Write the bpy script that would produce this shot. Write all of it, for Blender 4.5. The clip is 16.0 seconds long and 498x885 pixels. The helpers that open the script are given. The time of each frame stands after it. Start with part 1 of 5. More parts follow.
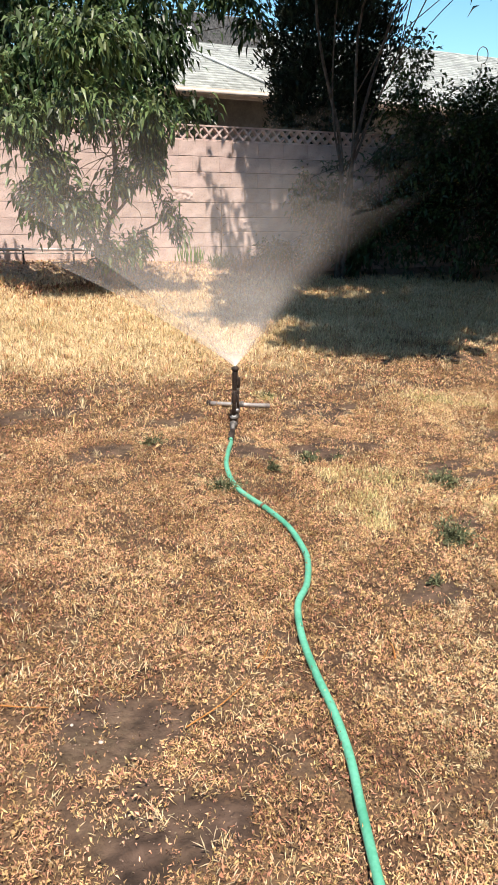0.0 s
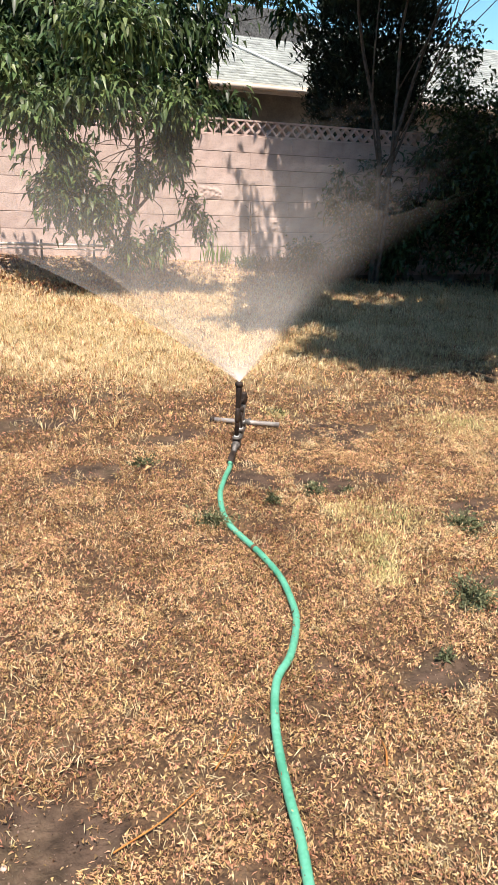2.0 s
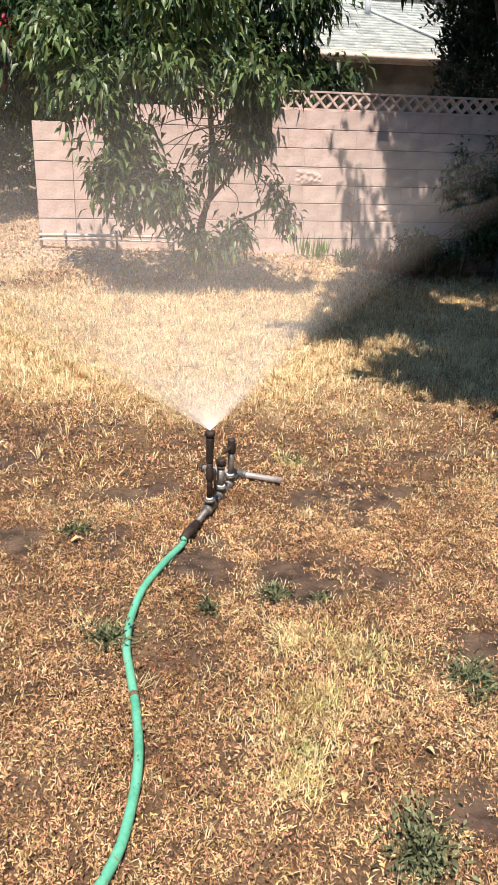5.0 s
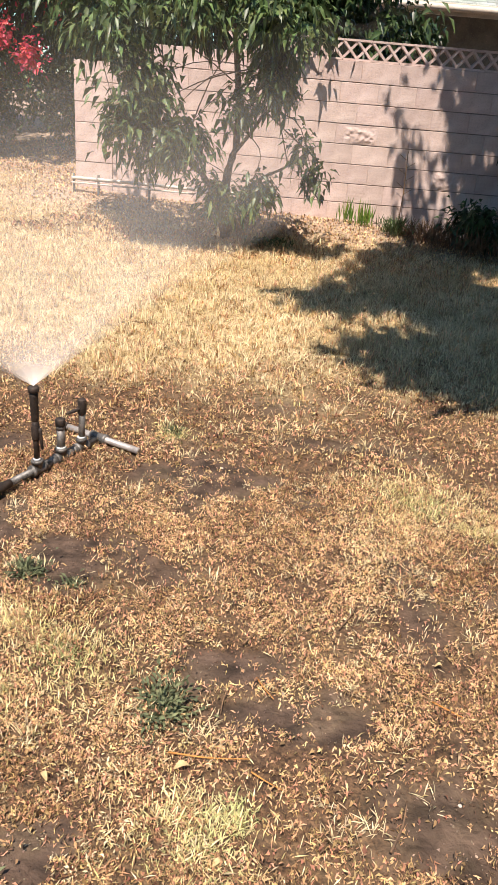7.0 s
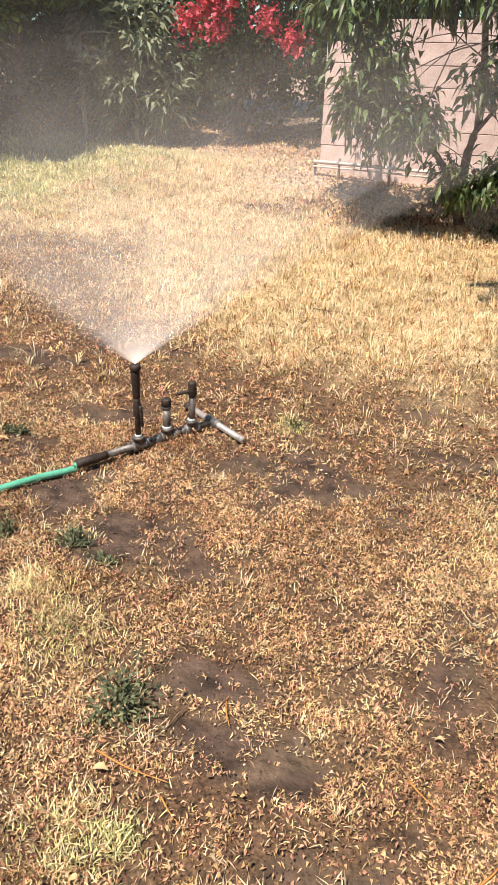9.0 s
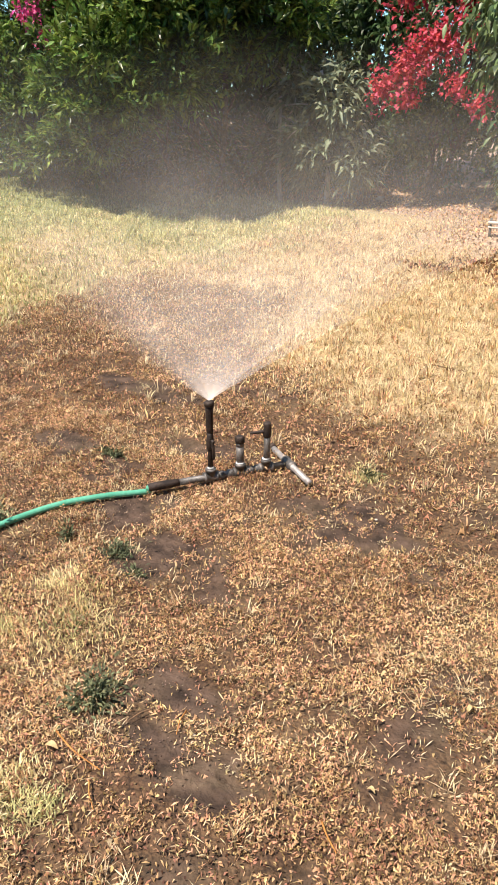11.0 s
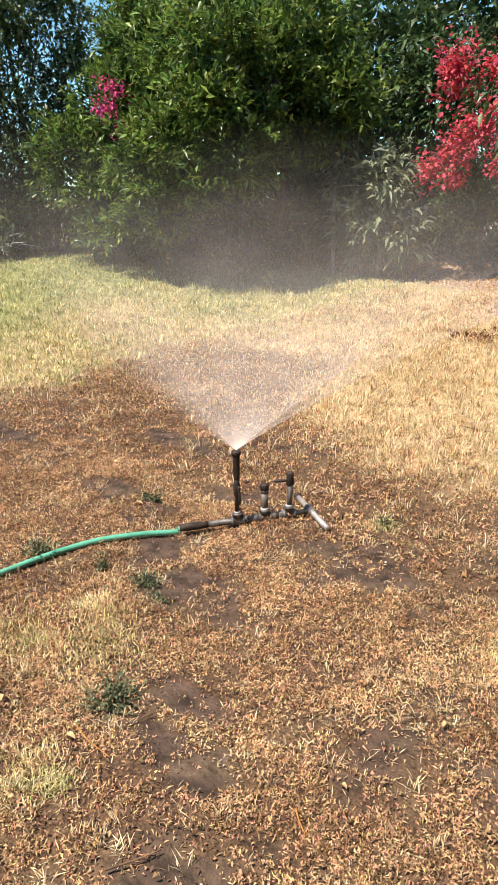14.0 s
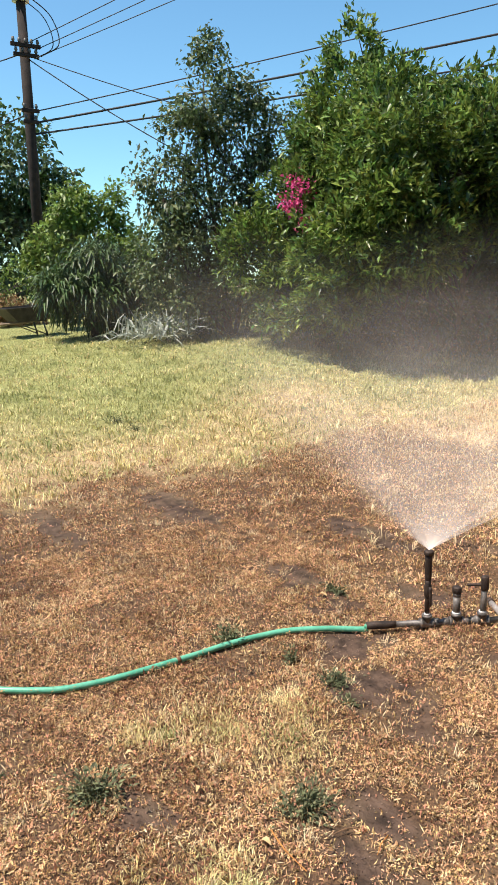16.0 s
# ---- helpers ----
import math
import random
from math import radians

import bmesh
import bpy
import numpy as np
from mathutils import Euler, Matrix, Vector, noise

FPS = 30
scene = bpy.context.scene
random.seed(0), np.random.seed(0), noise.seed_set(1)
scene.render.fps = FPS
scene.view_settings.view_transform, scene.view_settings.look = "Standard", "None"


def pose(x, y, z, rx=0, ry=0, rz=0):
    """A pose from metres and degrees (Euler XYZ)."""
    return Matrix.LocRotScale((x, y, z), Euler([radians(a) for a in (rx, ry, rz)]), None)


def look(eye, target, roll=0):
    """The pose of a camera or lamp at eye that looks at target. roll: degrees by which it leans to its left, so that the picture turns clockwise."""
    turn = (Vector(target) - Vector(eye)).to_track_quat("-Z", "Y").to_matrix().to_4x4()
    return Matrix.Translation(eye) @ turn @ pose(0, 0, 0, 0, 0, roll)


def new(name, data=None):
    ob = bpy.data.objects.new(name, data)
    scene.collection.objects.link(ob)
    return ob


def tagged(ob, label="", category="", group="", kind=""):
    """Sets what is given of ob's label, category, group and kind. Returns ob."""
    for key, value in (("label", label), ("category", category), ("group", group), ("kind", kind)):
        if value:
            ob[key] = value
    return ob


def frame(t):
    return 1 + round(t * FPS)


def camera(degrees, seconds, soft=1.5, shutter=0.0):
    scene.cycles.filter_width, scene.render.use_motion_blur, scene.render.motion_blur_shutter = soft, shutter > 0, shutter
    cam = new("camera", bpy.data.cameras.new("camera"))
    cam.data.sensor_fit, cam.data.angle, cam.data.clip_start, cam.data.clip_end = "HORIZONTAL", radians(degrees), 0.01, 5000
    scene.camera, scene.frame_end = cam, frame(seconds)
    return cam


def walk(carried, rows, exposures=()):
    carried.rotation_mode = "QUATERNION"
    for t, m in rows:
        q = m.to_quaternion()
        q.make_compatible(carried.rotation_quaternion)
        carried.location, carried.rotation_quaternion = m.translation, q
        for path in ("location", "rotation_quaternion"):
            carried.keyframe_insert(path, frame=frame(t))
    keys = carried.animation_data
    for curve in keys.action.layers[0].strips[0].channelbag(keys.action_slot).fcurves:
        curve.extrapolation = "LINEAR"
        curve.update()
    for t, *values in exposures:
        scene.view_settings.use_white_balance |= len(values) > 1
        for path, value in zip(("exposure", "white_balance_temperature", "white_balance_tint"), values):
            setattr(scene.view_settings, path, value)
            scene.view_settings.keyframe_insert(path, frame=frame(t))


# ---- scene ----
cam = camera(37.2, 16.0, soft=1.5)
PATH = [
    (0, (-2.006, -4.252, 1.66), (-1.169, -2.577, 0.956), 1.8),
    (0.5, (-1.928, -4.253, 1.682), (-1.101, -2.57, 0.987), 2.3),
    (1, (-1.764, -4.258, 1.692), (-0.961, -2.563, 0.996), 2.4),
    (1.5, (-1.693, -4.069, 1.646), (-0.918, -2.361, 0.951), 2.7),
    (2, (-1.614, -3.877, 1.634), (-0.864, -2.164, 0.925), 3.1),
    (2.5, (-1.401, -3.772, 1.626), (-0.743, -2.025, 0.908), 3.7),
    (3, (-1.136, -3.641, 1.68), (-0.629, -1.852, 0.943), 3.8),
    (3.2, (-1.093, -3.574, 1.676), (-0.607, -1.782, 0.931), 2.7),
    (5.3, (-0.232, -3.046, 1.631), (0.085, -1.228, 0.861), 2.5),
    (5.5, (-0.105, -3.042, 1.611), (0.187, -1.225, 0.829), 3.0),
    (6, (0.295, -3.067, 1.624), (0.483, -1.256, 0.798), 3.3),
    (6.5, (0.582, -2.89, 1.617), (0.715, -1.082, 0.771), 4.0),
    (7, (0.873, -2.853, 1.6), (0.898, -1.048, 0.739), 4.9),
    (7.5, (1.162, -2.829, 1.604), (0.928, -1.057, 0.707), 3.4),
    (8, (1.314, -2.634, 1.598), (0.92, -0.911, 0.661), 2.0),
    (8.2, (1.362, -2.601, 1.597), (0.898, -0.897, 0.659), 1.8),
    (10.3, (2.068, -2.351, 1.622), (1.061, -0.862, 0.746), 0.8),
    (10.5, (2.135, -2.331, 1.625), (1.067, -0.869, 0.776), 0.5),
    (11, (2.216, -2.306, 1.605), (1.024, -0.914, 0.804), -0.2),
    (11.5, (2.281, -2.434, 1.602), (0.997, -1.107, 0.834), -0.6),
    (12, (2.431, -2.443, 1.618), (1.077, -1.17, 0.88), -0.6),
    (12.5, (2.596, -2.35, 1.612), (1.201, -1.101, 0.91), -0.6),
    (13, (2.643, -2.381, 1.616), (1.262, -1.103, 0.937), -0.8),
    (13.5, (2.618, -2.421, 1.624), (1.254, -1.113, 0.968), -0.7),
    (14, (2.604, -2.429, 1.636), (1.24, -1.108, 1.009), -0.9),
    (14.5, (2.604, -2.443, 1.657), (1.202, -1.144, 1.071), -1.1),
    (15, (2.577, -2.46, 1.669), (1.097, -1.225, 1.138), -1.3),
    (15.5, (2.537, -2.504, 1.707), (0.959, -1.37, 1.233), -1.5),
    (16, (2.489, -2.569, 1.728), (0.825, -1.543, 1.308), -1.2),
]
walk(cam, [(t, look(eye, target, roll)) for t, eye, target, roll in PATH])

# ---- world, sun and exposure ----
SUN_ELEV, SUN_AZ = radians(64), Vector((-0.29, -0.96, 0)).normalized()
world = bpy.data.worlds.new("sky_world")
scene.world = world
world.use_nodes = True
wn = world.node_tree
sky = wn.nodes.new("ShaderNodeTexSky")
sky.sky_type, sky.sun_disc = "NISHITA", False
sky.sun_elevation, sky.sun_rotation = SUN_ELEV, math.atan2(SUN_AZ.x, SUN_AZ.y)
sky.air_density, sky.dust_density = 1.0, 0.15
tint = wn.nodes.new("ShaderNodeMix")
tint.data_type, tint.blend_type = "RGBA", "MULTIPLY"
tint.inputs[0].default_value, tint.inputs[7].default_value = 1.0, (0.78, 1.12, 1.19, 1)
wn.links.new(sky.outputs[0], tint.inputs[6])
wn.links.new(tint.outputs[2], wn.nodes["Background"].inputs[0])
wn.nodes["Background"].inputs[1].default_value = 0.1
sun_data = bpy.data.lights.new("sun", "SUN")
sun_data.energy, sun_data.angle, sun_data.color = 5.5, radians(0.55), (1.0, 0.89, 0.79)
sun = new("sun", sun_data)
sun_dir = Vector((SUN_AZ.x * math.cos(SUN_ELEV), SUN_AZ.y * math.cos(SUN_ELEV), math.sin(SUN_ELEV)))
sun.matrix_world = look(sun_dir * 40, (0, 0, 0))
scene.view_settings.exposure = 0.69

rng = np.random.default_rng(7)


# ---- materials ----
def mat(name, c1, c2, scale=6.0, rough=0.8, bump=0.25, metal=0.0, vary=0.0, translucent=0.0, c3=None, spec=0.4, piece=False):
    """Two noise scales between c1 and c2 (and flecks of c3), value varied per island or per object."""
    m = bpy.data.materials.new(name)
    m.use_nodes = True
    nt = m.node_tree
    n, l = nt.nodes, nt.links
    bs = n["Principled BSDF"]
    co = n.new("ShaderNodeTexCoord")
    na, nb = n.new("ShaderNodeTexNoise"), n.new("ShaderNodeTexNoise")
    na.inputs["Scale"].default_value, nb.inputs["Scale"].default_value = scale, scale * 9
    na.inputs["Detail"].default_value, nb.inputs["Detail"].default_value = 5, 4
    for t in (na, nb):
        l.new(co.outputs["Object"], t.inputs["Vector"])
    add = n.new("ShaderNodeMath")
    add.operation = "MULTIPLY_ADD"
    add.inputs[1].default_value = 0.55
    l.new(nb.outputs[0], add.inputs[0])
    l.new(na.outputs[0], add.inputs[2])
    ramp = n.new("ShaderNodeValToRGB")
    ramp.color_ramp.elements[0].position, ramp.color_ramp.elements[1].position = 0.58, 0.98
    ramp.color_ramp.elements[0].color, ramp.color_ramp.elements[1].color = (*c1, 1), (*c2, 1)
    if c3:
        e = ramp.color_ramp.elements.new(0.8)
        e.color = (*c3, 1)
    l.new(add.outputs[0], ramp.inputs[0])
    col = ramp.outputs[0]
    if vary:
        src = n.new("ShaderNodeObjectInfo") if piece else n.new("ShaderNodeNewGeometry")
        out = src.outputs["Random"] if piece else src.outputs["Random Per Island"]
        mp = n.new("ShaderNodeMapRange")
        mp.inputs[3].default_value, mp.inputs[4].default_value = 1 - vary, 1 + vary
        l.new(out, mp.inputs[0])
        hsv = n.new("ShaderNodeHueSaturation")
        l.new(mp.outputs[0], hsv.inputs["Value"])
        l.new(col, hsv.inputs["Color"])
        hm = n.new("ShaderNodeMapRange")
        hm.inputs[3].default_value, hm.inputs[4].default_value = 0.5 - vary * 0.045, 0.5 + vary * 0.045
        ml = n.new("ShaderNodeMath")
        ml.operation = "FRACT"
        mm = n.new("ShaderNodeMath")
        mm.operation = "MULTIPLY"
        mm.inputs[1].default_value = 7.31
        l.new(out, mm.inputs[0])
        l.new(mm.outputs[0], ml.inputs[0])
        l.new(ml.outputs[0], hm.inputs[0])
        l.new(hm.outputs[0], hsv.inputs["Hue"])
        col = hsv.outputs[0]
    l.new(col, bs.inputs["Base Color"])
    bs.inputs["Roughness"].default_value, bs.inputs["Metallic"].default_value = rough, metal
    bs.inputs["Specular IOR Level"].default_value = spec
    if bump:
        bp = n.new("ShaderNodeBump")
        bp.inputs["Strength"].default_value, bp.inputs["Distance"].default_value = bump, 0.02
        l.new(add.outputs[0], bp.inputs["Height"])
        l.new(bp.outputs[0], bs.inputs["Normal"])
    if translucent:
        tr, mx = n.new("ShaderNodeBsdfTranslucent"), n.new("ShaderNodeMixShader")
        l.new(col, tr.inputs["Color"])
        mx.inputs[0].default_value = translucent
        l.new(bs.outputs[0], mx.inputs[1])
        l.new(tr.outputs[0], mx.inputs[2])
        l.new(mx.outputs[0], n["Material Output"].inputs[0])
    return m


M = {
    "bark": mat("grey_brown_bark", (0.10, 0.075, 0.055), (0.24, 0.19, 0.15), 14, 0.9, 0.6),
    "bark_dark": mat("dark_bark", (0.05, 0.04, 0.032), (0.14, 0.11, 0.09), 14, 0.9, 0.6),
    "bark_pale": mat("pale_bark", (0.30, 0.27, 0.23), (0.5, 0.46, 0.4), 12, 0.9, 0.5),
    "peach": mat("peach_leaf", (0.05, 0.085, 0.028), (0.15, 0.2, 0.07), 5, 0.42, 0.0, 0, 0.6, 0.22),
    "dark_leaf": mat("dark_glossy_leaf", (0.022, 0.045, 0.016), (0.06, 0.095, 0.03), 4, 0.42, 0.0, 0, 0.45, 0.2),
    "cypress": mat("cypress_scale_leaf", (0.012, 0.02, 0.012), (0.03, 0.045, 0.022), 4, 0.75, 0.0, 0, 0.4, 0.1),
    "bush": mat("green_bush_leaf", (0.035, 0.078, 0.016), (0.22, 0.3, 0.06), 3, 0.36, 0.0, 0, 0.7, 0.36),
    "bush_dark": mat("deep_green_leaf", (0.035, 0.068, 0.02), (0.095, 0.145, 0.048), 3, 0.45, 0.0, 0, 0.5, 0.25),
    "grey_leaf": mat("grey_green_leaf", (0.13, 0.16, 0.09), (0.3, 0.33, 0.2), 4, 0.5, 0.0, 0, 0.4, 0.25),
    "olive_leaf": mat("small_olive_leaf", (0.055, 0.085, 0.03), (0.155, 0.19, 0.075), 4, 0.45, 0.0, 0, 0.5, 0.25),
    "lime_leaf": mat("lime_green_leaf", (0.10, 0.17, 0.03), (0.22, 0.3, 0.06), 4, 0.5, 0.0, 0, 0.4, 0.3),
    "yucca": mat("blue_grey_blade", (0.22, 0.26, 0.2), (0.48, 0.5, 0.42), 3, 0.5, 0.0, 0, 0.3, 0.15),
    "red_flower": mat("red_bract", (0.45, 0.03, 0.055), (0.74, 0.14, 0.17), 6, 0.6, 0.0, 0, 0.35, 0.35),
    "pink_flower": mat("magenta_petal", (0.5, 0.03, 0.16), (0.72, 0.12, 0.3), 6, 0.6, 0.0, 0, 0.3, 0.35),
    "weed": mat("grey_green_weed_leaf", (0.06, 0.07, 0.032), (0.185, 0.2, 0.1), 9, 0.8, 0.0, 0, 0.55, 0.15),
    "rust_leaf": mat("rusty_foliage", (0.15, 0.09, 0.035), (0.29, 0.18, 0.075), 5, 0.7, 0.0, 0, 0.4, 0.2),
    "block": mat("pink_concrete_block", (0.50, 0.375, 0.325), (0.66, 0.52, 0.465), 7, 0.92, 0.45, 0, 0.09, 0, (0.59, 0.45, 0.40), 0.2, True),
    "mortar": mat("grey_pink_mortar", (0.20, 0.155, 0.13), (0.33, 0.26, 0.22), 20, 0.95, 0.4),
    "galv": mat("galvanised_steel", (0.07, 0.064, 0.058), (0.24, 0.22, 0.2), 22, 0.5, 0.2, 0.5),
    "iron": mat("rusty_dark_iron", (0.022, 0.018, 0.016), (0.075, 0.052, 0.04), 30, 0.6, 0.3, 0.4),
    "pvc": mat("dirty_white_pipe", (0.5, 0.44, 0.37), (0.68, 0.62, 0.54), 9, 0.6, 0.1),
    "hose": mat("green_hose_rubber", (0.075, 0.31, 0.195), (0.15, 0.47, 0.32), 8, 0.35, 0.08),
    "shingle": mat("grey_green_shingle", (0.22, 0.235, 0.22), (0.40, 0.42, 0.39), 5, 0.95, 0.3, 0, 0.16),
    "stucco": mat("beige_stucco", (0.15, 0.125, 0.1), (0.24, 0.2, 0.165), 5, 0.95, 0.3),
    "fascia": mat("pale_fascia", (0.55, 0.46, 0.38), (0.7, 0.6, 0.5), 5, 0.6, 0.05),
    "metal_dark": mat("weathered_metal", (0.06, 0.055, 0.05), (0.16, 0.15, 0.13), 10, 0.6, 0.2, 0.4),
    "wood_pole": mat("creosoted_pole", (0.012, 0.008, 0.006), (0.034, 0.022, 0.016), 6, 0.9, 0.5),
    "cable": mat("black_cable", (0.02, 0.02, 0.022), (0.04, 0.04, 0.042), 3, 0.7, 0.0),
    "tub": mat("dark_barrow_tub", (0.016, 0.014, 0.012), (0.05, 0.042, 0.034), 7, 0.6, 0.2),
    "pale_steel": mat("scuffed_pale_steel", (0.26, 0.235, 0.22), (0.5, 0.46, 0.43), 18, 0.5, 0.15, 0.35),
    "wood_old": mat("old_wood", (0.16, 0.11, 0.07), (0.33, 0.24, 0.16), 8, 0.9, 0.4),
    "twig": mat("dry_twig", (0.09, 0.055, 0.035), (0.26, 0.15, 0.08), 20, 0.9, 0.3),
    "orange_twig": mat("orange_dead_leaf", (0.34, 0.13, 0.03), (0.55, 0.26, 0.07), 20, 0.8, 0.2),
    "straw_leaf": mat("bleached_dead_leaf", (0.4, 0.27, 0.12), (0.64, 0.47, 0.25), 15, 0.8, 0.1),
    "stone": mat("pale_stone", (0.42, 0.36, 0.30), (0.66, 0.58, 0.5), 12, 0.9, 0.4),
    "white_metal": mat("white_painted_metal", (0.6, 0.6, 0.58), (0.78, 0.78, 0.76), 5, 0.5, 0.05),
}


M["earth"] = mat("crumbly_earth", (0.08, 0.055, 0.04), (0.34, 0.24, 0.17), 8, 0.95, 0, 0, 0.5, 0)
M["tan"] = mat("tan_dry_grass", (0.34, 0.197, 0.09), (0.70, 0.468, 0.25), 2.0, 0.8, 0, 0, 0.7, 0.15)
M["rust"] = mat("rusty_dead_clover", (0.175, 0.086, 0.04), (0.54, 0.328, 0.175), 2.0, 0.85, 0, 0, 0.7, 0.12)
M["bleach"] = mat("bleached_straw", (0.56, 0.44, 0.24), (0.79, 0.655, 0.42), 1.5, 0.75, 0, 0, 0.4, 0.3)
M["greenish"] = mat("half_green_grass", (0.25, 0.275, 0.1), (0.62, 0.58, 0.28), 1.5, 0.7, 0, 0, 0.4, 0.3)
M["pale_green"] = mat("pale_yellow_green_grass", (0.5, 0.41, 0.18), (0.82, 0.69, 0.38), 4, 0.7, 0, 0, 0.5, 0.25)


# ---- mesh helpers ----
def mesh_np(name, verts, faces, material, parent=None, smooth=False, label=""):
    """One object from arrays: faces is (n, 3) or (n, 4), or a list of such arrays."""
    me = bpy.data.meshes.new(name)
    fl = faces if isinstance(faces, list) else [faces]
    fl = [np.asarray(f, dtype=np.int32) for f in fl if len(f)]
    verts = np.asarray(verts, dtype=np.float32)
    me.vertices.add(len(verts))
    me.vertices.foreach_set("co", verts.ravel())
    loops = np.concatenate([f.ravel() for f in fl])
    sizes = np.concatenate([np.full(len(f), f.shape[1], dtype=np.int32) for f in fl])
    starts = np.concatenate([[0], np.cumsum(sizes)[:-1]]).astype(np.int32)
    me.loops.add(len(loops))
    me.loops.foreach_set("vertex_index", loops)
    me.polygons.add(len(sizes))
    me.polygons.foreach_set("loop_start", starts)
    if smooth:
        me.polygons.foreach_set("use_smooth", np.ones(len(sizes), dtype=bool))
    me.update(calc_edges=True)
    me.validate()
    me.materials.append(material)
    ob = new(name, me)
    if parent:
        ob.parent = parent
    if label:
        tagged(ob, label)
    return ob


def part(name, bm, material, parent=None, label="", smooth=False):
    me = bpy.data.meshes.new(name)
    bmesh.ops.recalc_face_normals(bm, faces=bm.faces)
    if smooth:
        for f in bm.faces:
            f.smooth = True
    bm.to_mesh(me)
    bm.free()
    me.materials.append(material)
    ob = new(name, me)
    if parent:
        ob.parent = parent
    return tagged(ob, label)


def thing(name, at, label, category, group="", kind=""):
    ob = new(name)
    ob.location = at
    return tagged(ob, label, category, group, kind)


def gz(x, y):
    """Height of the ground: level round the sprinkler, rising to the wall and the shrubs, with small unevenness."""
    x, y = np.asarray(x, float), np.asarray(y, float)
    s = np.maximum(0.6 * y - 0.35 * x, 0)
    z = np.where(s < 6, 0.016 * s * s, 0.576 + 0.07 * (np.minimum(s, 14) - 6))
    bank = np.clip((y - 5.05) / 0.75, 0, 1)
    z = z + 0.2 * bank * bank * (3 - 2 * bank) * np.clip((4.5 - x) / 2.5, 0, 1) * np.clip((x + 3) / 1.6, 0, 1)
    near = 0.008 * np.sin(x * 5.1 + 1.3 * np.sin(y * 3.7)) + 0.007 * np.sin(y * 6.3 + 1.7 * np.sin(x * 4.1))
    return z + near


def tube_arrays(pts, radii, sides=8):
    pts, radii = np.asarray(pts, float), np.asarray(radii, float)
    d = np.gradient(pts, axis=0)
    d /= np.linalg.norm(d, axis=1, keepdims=True) + 1e-9
    ref = np.where(np.abs(d[:, 2:3]) > 0.9, np.array([[1.0, 0, 0]]), np.array([[0, 0, 1.0]]))
    u = np.cross(d, ref)
    u /= np.linalg.norm(u, axis=1, keepdims=True) + 1e-9
    v = np.cross(d, u)
    a = np.linspace(0, 2 * np.pi, sides, endpoint=False)
    ring = np.cos(a)[None, :, None] * u[:, None] + np.sin(a)[None, :, None] * v[:, None]
    verts = (pts[:, None] + ring * radii[:, None, None]).reshape(-1, 3)
    n = len(pts)
    i, j = np.meshgrid(np.arange(n - 1), np.arange(sides), indexing="ij")
    k = (j + 1) % sides
    faces = np.stack([i * sides + j, i * sides + k, (i + 1) * sides + k, (i + 1) * sides + j], -1).reshape(-1, 4)
    verts = np.concatenate([verts, pts[:1], pts[-1:]])
    q, w = len(verts) - 2, len(verts) - 1
    j = np.arange(sides)
    caps = np.concatenate([np.stack([np.full(sides, q), (j + 1) % sides, j], 1),
                           np.stack([np.full(sides, w), (n - 1) * sides + j, (n - 1) * sides + (j + 1) % sides], 1)])
    return verts, faces, caps


def tubes(name, runs, material, parent=None, sides=8, label=""):
    """Tapered tubes joined into one mesh; runs are (points, radii)."""
    V, F, C, o = [], [], [], 0
    for pts, radii in runs:
        v, f, c = tube_arrays(pts, np.broadcast_to(radii, (len(pts),)), sides)
        V.append(v), F.append(f + o), C.append(c + o)
        o += len(v)
    return mesh_np(name, np.concatenate(V), [np.concatenate(F), np.concatenate(C)], material, parent, True, label)


def spline(ctrl, n=40):
    """Catmull-Rom through the control points."""
    c = np.asarray(ctrl, float)
    c = np.concatenate([[2 * c[0] - c[1]], c, [2 * c[-1] - c[-2]]])
    out, m = [], len(c) - 3
    for t in np.linspace(0, m - 1e-6, n):
        i, f = int(t), t - int(t)
        p0, p1, p2, p3 = c[i : i + 4]
        out.append(0.5 * (2 * p1 + (p2 - p0) * f + (2 * p0 - 5 * p1 + 4 * p2 - p3) * f**2 + (3 * p1 - p0 - 3 * p2 + p3) * f**3))
    return np.array(out)


def unit(v):
    return v / (np.linalg.norm(v, axis=-1, keepdims=True) + 1e-9)


def leaf_arrays(pos, way, length, width, droop=0.25):
    """Folded, bent leaves: 5 vertices and 4 triangles each."""
    n = len(pos)
    way = unit(way)
    up = unit(np.array([0, 0, 1.0]) + 0.55 * rng.normal(size=(n, 3)))
    side = unit(np.cross(way, up))
    nor = np.cross(side, way)
    length, width = np.broadcast_to(length, (n,))[:, None], np.broadcast_to(width, (n,))[:, None]
    mid = pos + way * length * 0.5
    tip = pos + way * length - np.array([0, 0, 1.0]) * length * droop
    left, right = mid + side * width * 0.5 + nor * width * 0.16, mid - side * width * 0.5 + nor * width * 0.16
    V = np.stack([pos, left, mid, right, tip], 1).reshape(-1, 3)
    b = (np.arange(n) * 5)[:, None]
    F = np.concatenate([b + [0, 2, 1], b + [0, 3, 2], b + [1, 2, 4], b + [2, 3, 4]])
    return V, F


